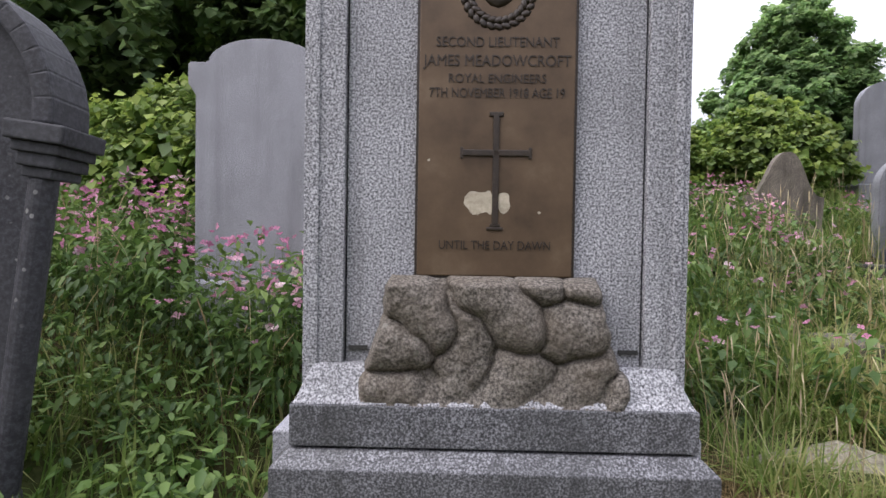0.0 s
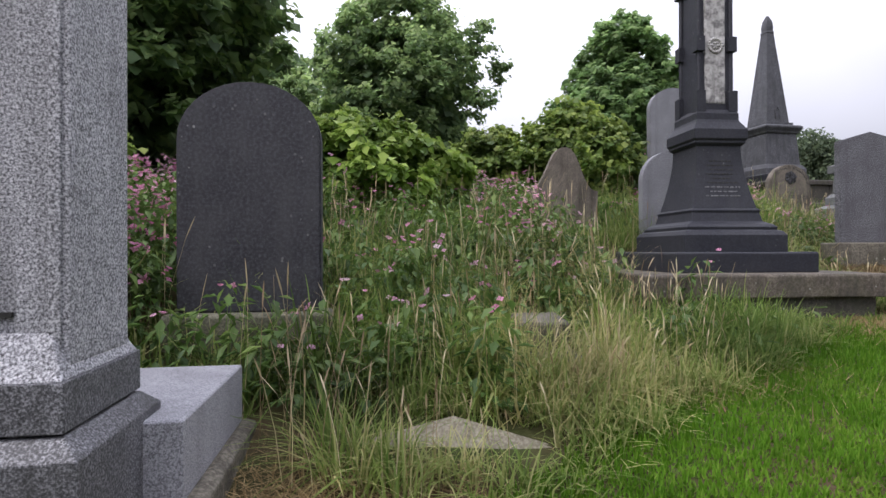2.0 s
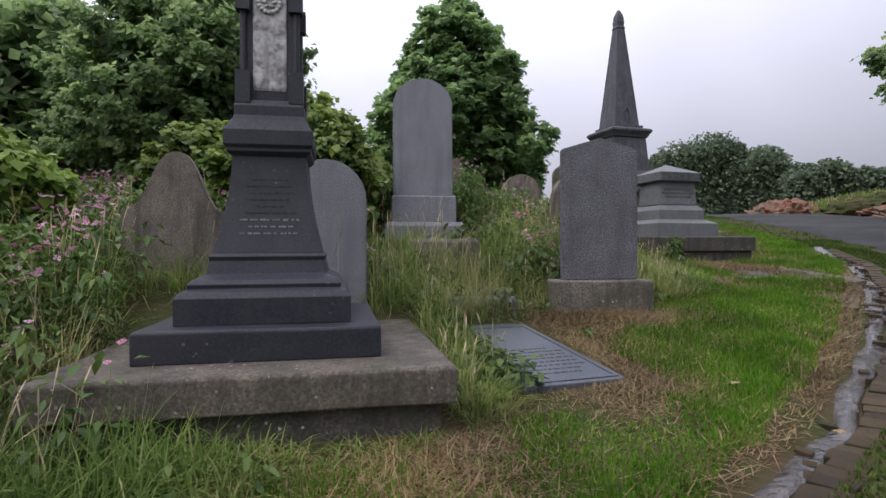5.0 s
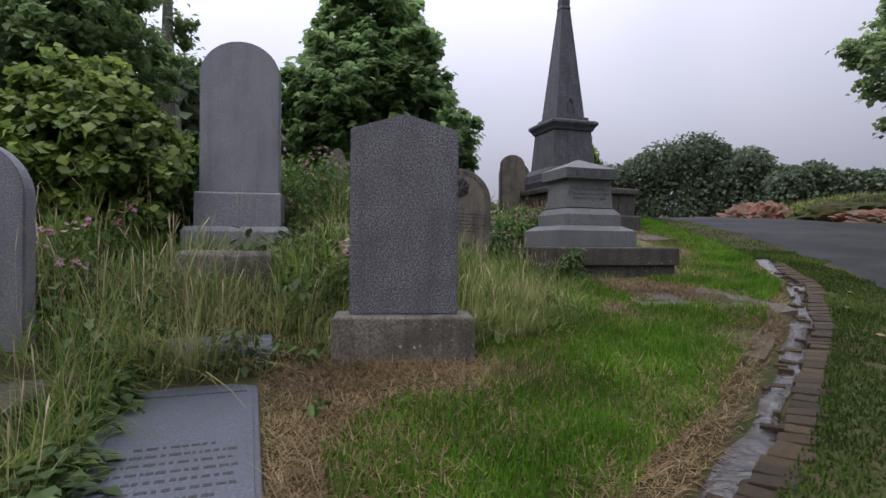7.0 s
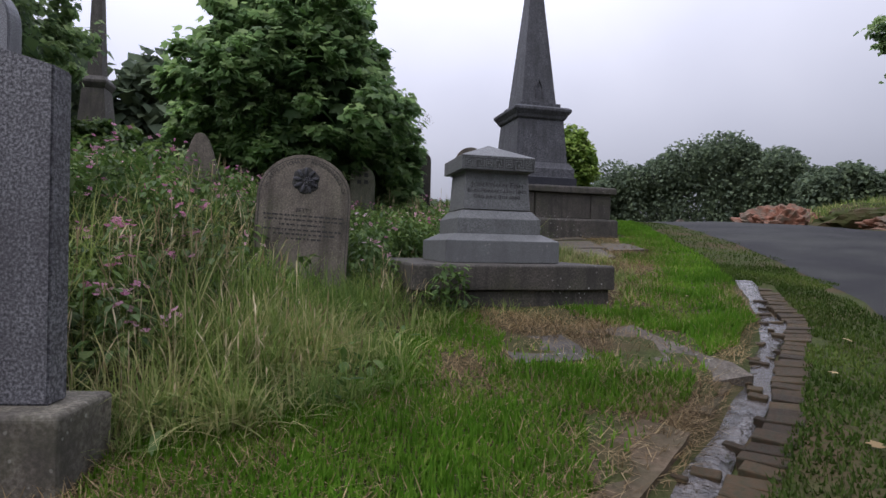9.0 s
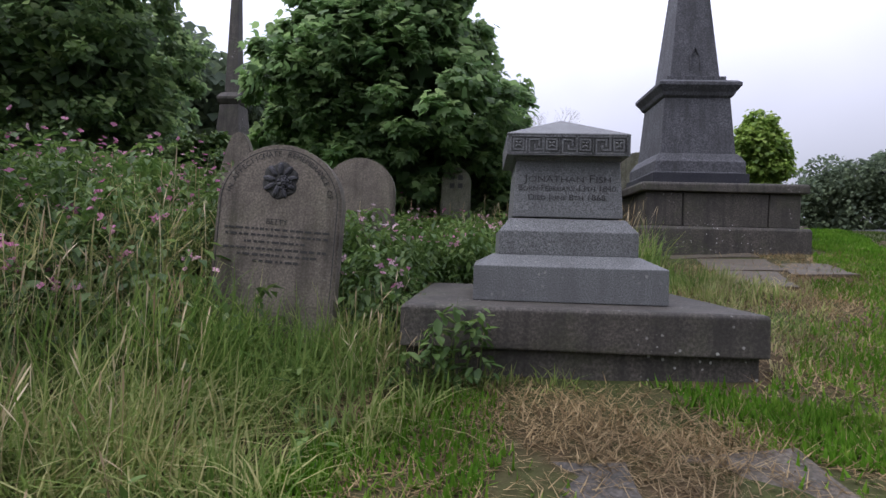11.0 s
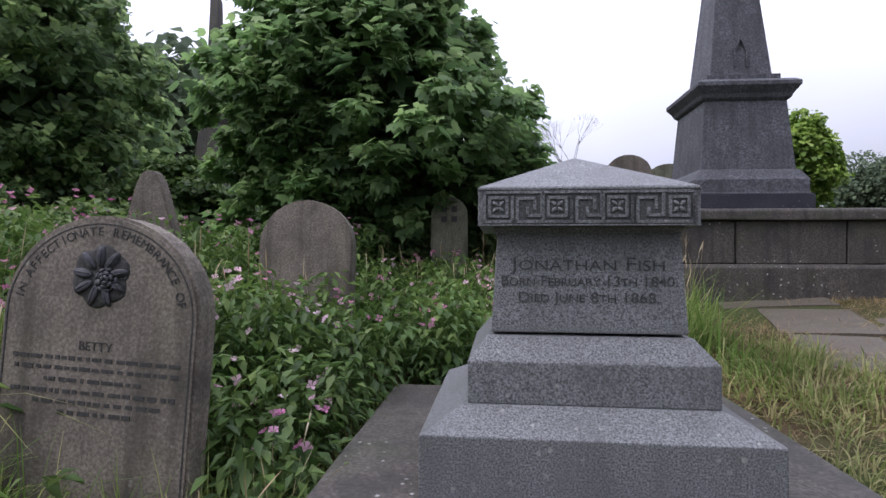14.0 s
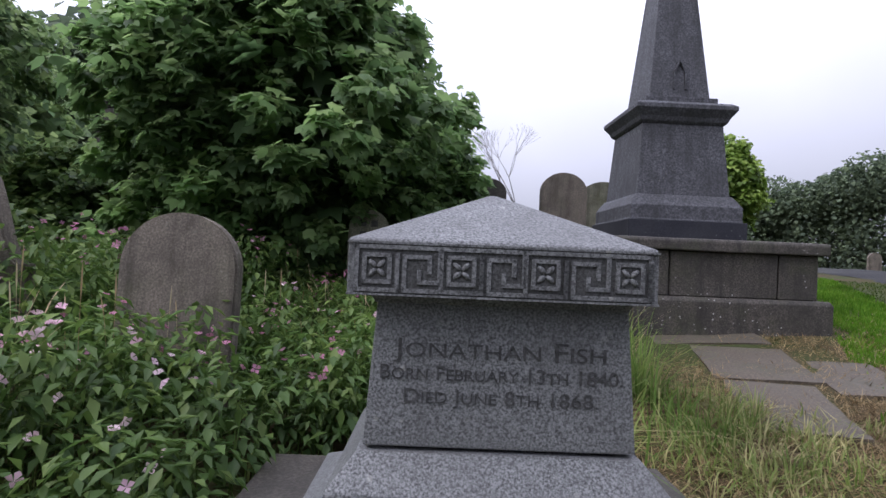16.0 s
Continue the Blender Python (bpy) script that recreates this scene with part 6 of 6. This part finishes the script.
tree("broadleaf_tree", -9.0, 24.5, 3.8, 2.6, 2.6, 0.0, 7000, 0.26, DARKLEAF, "low dark tree behind the slender obelisk", template=BROAD, seed=17, clumps=200)
tree("laurel_shrub", -6.1, 4.3, 1.6, 1.65, 1.3, -0.1, 17000, 0.12, LAUREL, "rounded bright yellow-green laurel shrub", template=KITE, seed=21, clumps=300, trunk_r=0.06, name_cat="shrub", group="shrubs", lumps=0.25, droop=-0.6)
tree("ivy_shrub", -3.2, 6.9, 2.0, 1.2, 1.0, -0.1, 16000, 0.10, IVY, "mound of ivy with yellow-green leaves", template=BROAD, seed=23, clumps=300, trunk_r=0.06, name_cat="shrub", group="shrubs", lumps=0.25)
tree("ivy_shrub", -4.5, 6.9, 1.6, 0.9, 0.8, -0.1, 9000, 0.10, IVY, "low mound of ivy", template=BROAD, seed=24, clumps=190, trunk_r=0.05, name_cat="shrub", group="shrubs", lumps=0.25)
tree("hawthorn_shrub", -9.2, 1.3, 2.1, 1.9, 1.4, -0.1, 14000, 0.10, IVY, "green leafy thicket on the bank", template=KITE, seed=25, clumps=260, trunk_r=0.05, name_cat="shrub", group="shrubs", lumps=0.3)
tree("hawthorn_shrub", -4.2, 10.8, 1.4, 1.8, 1.2, -0.1, 11000, 0.11, BALSAM, "green thicket under the trees", template=KITE, seed=26, clumps=240, trunk_r=0.05, name_cat="shrub", group="shrubs", lumps=0.3)
tree("hawthorn_shrub", -6.3, 13.6, 2.3, 1.6, 1.2, -0.1, 11000, 0.12, BALSAM, "green thicket before the slender obelisk", template=KITE, seed=27, clumps=240, trunk_r=0.05, name_cat="shrub", group="shrubs", lumps=0.3)
tree("small_tree", 3.65, 24.6, 3.6, 0.85, 0.8, 1.0, 7000, 0.14, LAUREL, "small round green tree behind the obelisk", template=KITE, seed=31, clumps=150, trunk_r=0.08)
tree("roadside_tree", 14.6, 20.5, 9.0, 2.7, 2.7, 2.8, 14000, 0.2, DARKLEAF, "dark roadside tree with drooping boughs", template=BROAD, seed=33, clumps=260)


def bare_tree():
    x, y = -2.4, 25.0
    top = tagged(new("bare_tree"), "leafless pale grey tree in the distance", "tree", "trees")
    top.matrix_world = pose(x, y, gz(x, y) - 0.1)
    rng = random.Random(2)
    bm = bmesh.new()
    def grow(p, d, l, r, depth):
        q = p + d * l
        branch_tube(bm, [p, p.lerp(q, 0.5) + Vector((rng.uniform(-1, 1), rng.uniform(-1, 1), 0)) * l * 0.06, q], [r, r * 0.8, r * 0.6], 5)
        if depth:
            for _ in range(3):
                nd = (d + Vector((rng.uniform(-1, 1), rng.uniform(-1, 1), rng.uniform(-0.2, 0.6))) * 0.6).normalized()
                grow(q, nd, l * 0.68, r * 0.55, depth - 1)
    grow(Vector((0, 0, 0)), Vector((0, 0, 1)), 1.55, 0.035, 5)
    bm_ob("branches", bm, TWIG, top, True)


bare_tree()


# ---- distance: tree belts, rubble, house ----
def belt(name, x0, y0, x1, y1, h0, h1, n, label, seed, leaf=0.7, deep=6.0, mat=HEDGE):
    rng = np.random.default_rng(seed)
    length = math.hypot(x1 - x0, y1 - y0)
    count = max(6, int(length * 1.7))
    cu = (np.arange(count) + rng.uniform(0.0, 1.0, count)) / count
    prof = np.array([noise.noise(Vector((v * 5.0, seed, 0))) + 0.6 * noise.noise(Vector((v * 17.0, seed, 3))) for v in cu])
    ch = (h0 + (h1 - h0) * cu) * (0.93 + 0.22 * prof) * rng.uniform(0.8, 1.05, count)
    cr = ch * rng.uniform(0.16, 0.30, count)
    cx = x0 + (x1 - x0) * cu + rng.normal(0, deep / 4, count)
    cy = y0 + (y1 - y0) * cu + rng.normal(0, deep / 4, count)
    k = rng.integers(0, count, n)
    d = rng.normal(0, 1, (n, 3))
    d /= np.linalg.norm(d, axis=1)[:, None]
    r = cr[k] * rng.uniform(0.3, 1.0, n) ** 0.5
    x, y = cx[k] + d[:, 0] * r, cy[k] + d[:, 1] * r
    low = rng.random(n) < 0.48
    z = ground_z(x, y) + np.where(low, (ch[k] - cr[k]) * rng.random(n), ch[k] - 0.9 * cr[k] + 0.9 * r * d[:, 2])
    ob = scatter(name, *KITE, np.stack([x, y, z], -1), leaf * rng.uniform(0.8, 1.7, n), mat, yaw=rng.uniform(0, 6.28, n), tilt=rng.normal(-0.7, 0.5, n), tint=rng.random(n))
    return tagged(ob, label, "trees", kind="stuff")


belt("far_woods", 9, 76, 20, 73, 9.0, 13.0, 36000, "rounded dark woodland in the distance", 3, 0.30)
belt("far_woods", 20, 73, 29, 66, 13.0, 10.5, 34000, "dark woodland on the brow", 13, 0.30)
belt("far_woods", 26.5, 58, 31, 55, 8.0, 6.6, 20000, "dark bushes falling to the brow", 4, 0.28, 4.0)
belt("far_hedge", -30, 45, 12, 80, 3.0, 5.0, 4000, "hazy hedge behind the cemetery", 6, 0.8, 5.0)
belt("far_woods", -28, 26, -14, 32, 8.0, 8.0, 9000, "dark woods behind the cemetery", 7, 0.6, 6.0)
belt("far_woods", -24, -6, -20, 26, 7.0, 9.0, 12000, "dark woods along the cemetery's edge", 8, 0.5, 5.0)
# never in view: two belts added only to enclose the place
belt("far_woods", 30, -30, 60, 40, 9.0, 9.0, 3000, "unseen added trees across the valley", 9, 1.7, 8.0)
belt("far_woods", -30, -30, 40, -40, 9.0, 9.0, 3000, "unseen added trees down the slope", 10, 1.7, 8.0)


def mound(name, x, y, rx, ry, h, mat, label, category, seed, jag=0.35):
    bm = bmesh.new()
    bmesh.ops.create_icosphere(bm, subdivisions=5, radius=1.0)
    for v in bm.verts:
        c = v.co.copy()
        k = 1 + jag * noise.noise(c * 2.3 + Vector((seed, 0, 0))) + jag * 0.5 * noise.noise(c * 7 + Vector((0, seed, 0))) + jag * 0.25 * noise.noise(c * 19)
        v.co = Vector((c.x * rx * k, c.y * ry * k, c.z * h * k))
    ob = bm_ob(name, bm, mat)
    ob.matrix_world = pose(x, y, gz(x, y) - 0.1, 0, 0, 25)
    return tagged(ob, label, category)


mound("rubble_heap", 11.9, 27.5, 2.0, 1.2, 1.0, BRICKRUBBLE, "heap of red brick rubble and soil", "rubble", 3)
mound("rubble_heap", 13.4, 21.5, 2.2, 0.9, 0.55, BRICKRUBBLE, "low heap of brown rubble beside the drive", "rubble", 5)
mound("earth_bank", 17.5, 27.5, 5.5, 2.5, 1.5, SOIL, "weedy green earth bank", "bank", 8, 0.2)
x, y = RNG.uniform(11.5, 24, 9000), RNG.uniform(22, 32, 9000)
keep = (((x - 17.5) / 5.5) ** 2 + ((y - 27.5) / 3.2) ** 2 < 1.0)
x, y = x[keep], y[keep]
zz = ground_z(x, y) + 1.4 * np.sqrt(np.clip(1 - ((x - 17.5) / 5.5) ** 2 - ((y - 27.5) / 3.2) ** 2, 0, 1)) - 0.15
bank = scatter("bank_grass", *BLADE, np.stack([x, y, zz], -1), np.stack([np.full(len(x), 0.03), np.ones(len(x)), RNG.uniform(0.2, 0.5, len(x))], -1), LONGGRASS, tilt=RNG.normal(0, 0.3, len(x)), bend=RNG.uniform(0, 0.8, len(x)))
tagged(bank, "rough grass on the earth bank", "grass", kind="stuff")


def far_house():
    top = root("house", 33.5, 46.0, gz(33, 46), 20, "distant brown house with a dark tiled roof", "house")
    tiers("walls", [(9, 6, -3), (9, 6, 3.2)], WALLBRICK, top, 0.02)
    tiers("roof", [(9.6, 6.6, 3.2), (6.5, 0.2, 5.2)], ROOFTILE, top, 0.02)


far_house()


# fallen pale leaves on the verge and lawn
x, y = np.array([3.3, 3.75, 4.3, 4.6, 2.9, 3.1, 1.6, 1.2, 4.2, 3.55, 5.0]), np.array([4.4, 5.2, 6.6, 7.6, 4.0, 5.4, 3.2, 3.6, 9.6, 4.7, 8.4])
litter = scatter("fallen_leaves", *PALM, on_ground(x, y, 0.035), RNG.uniform(0.05, 0.09, len(x)), STRAW, tilt=RNG.normal(0, 0.25, len(x)), tint=RNG.uniform(0.6, 1.0, len(x)))
tagged(litter, "pale fallen leaves lying on the verge", "leaves", kind="stuff")
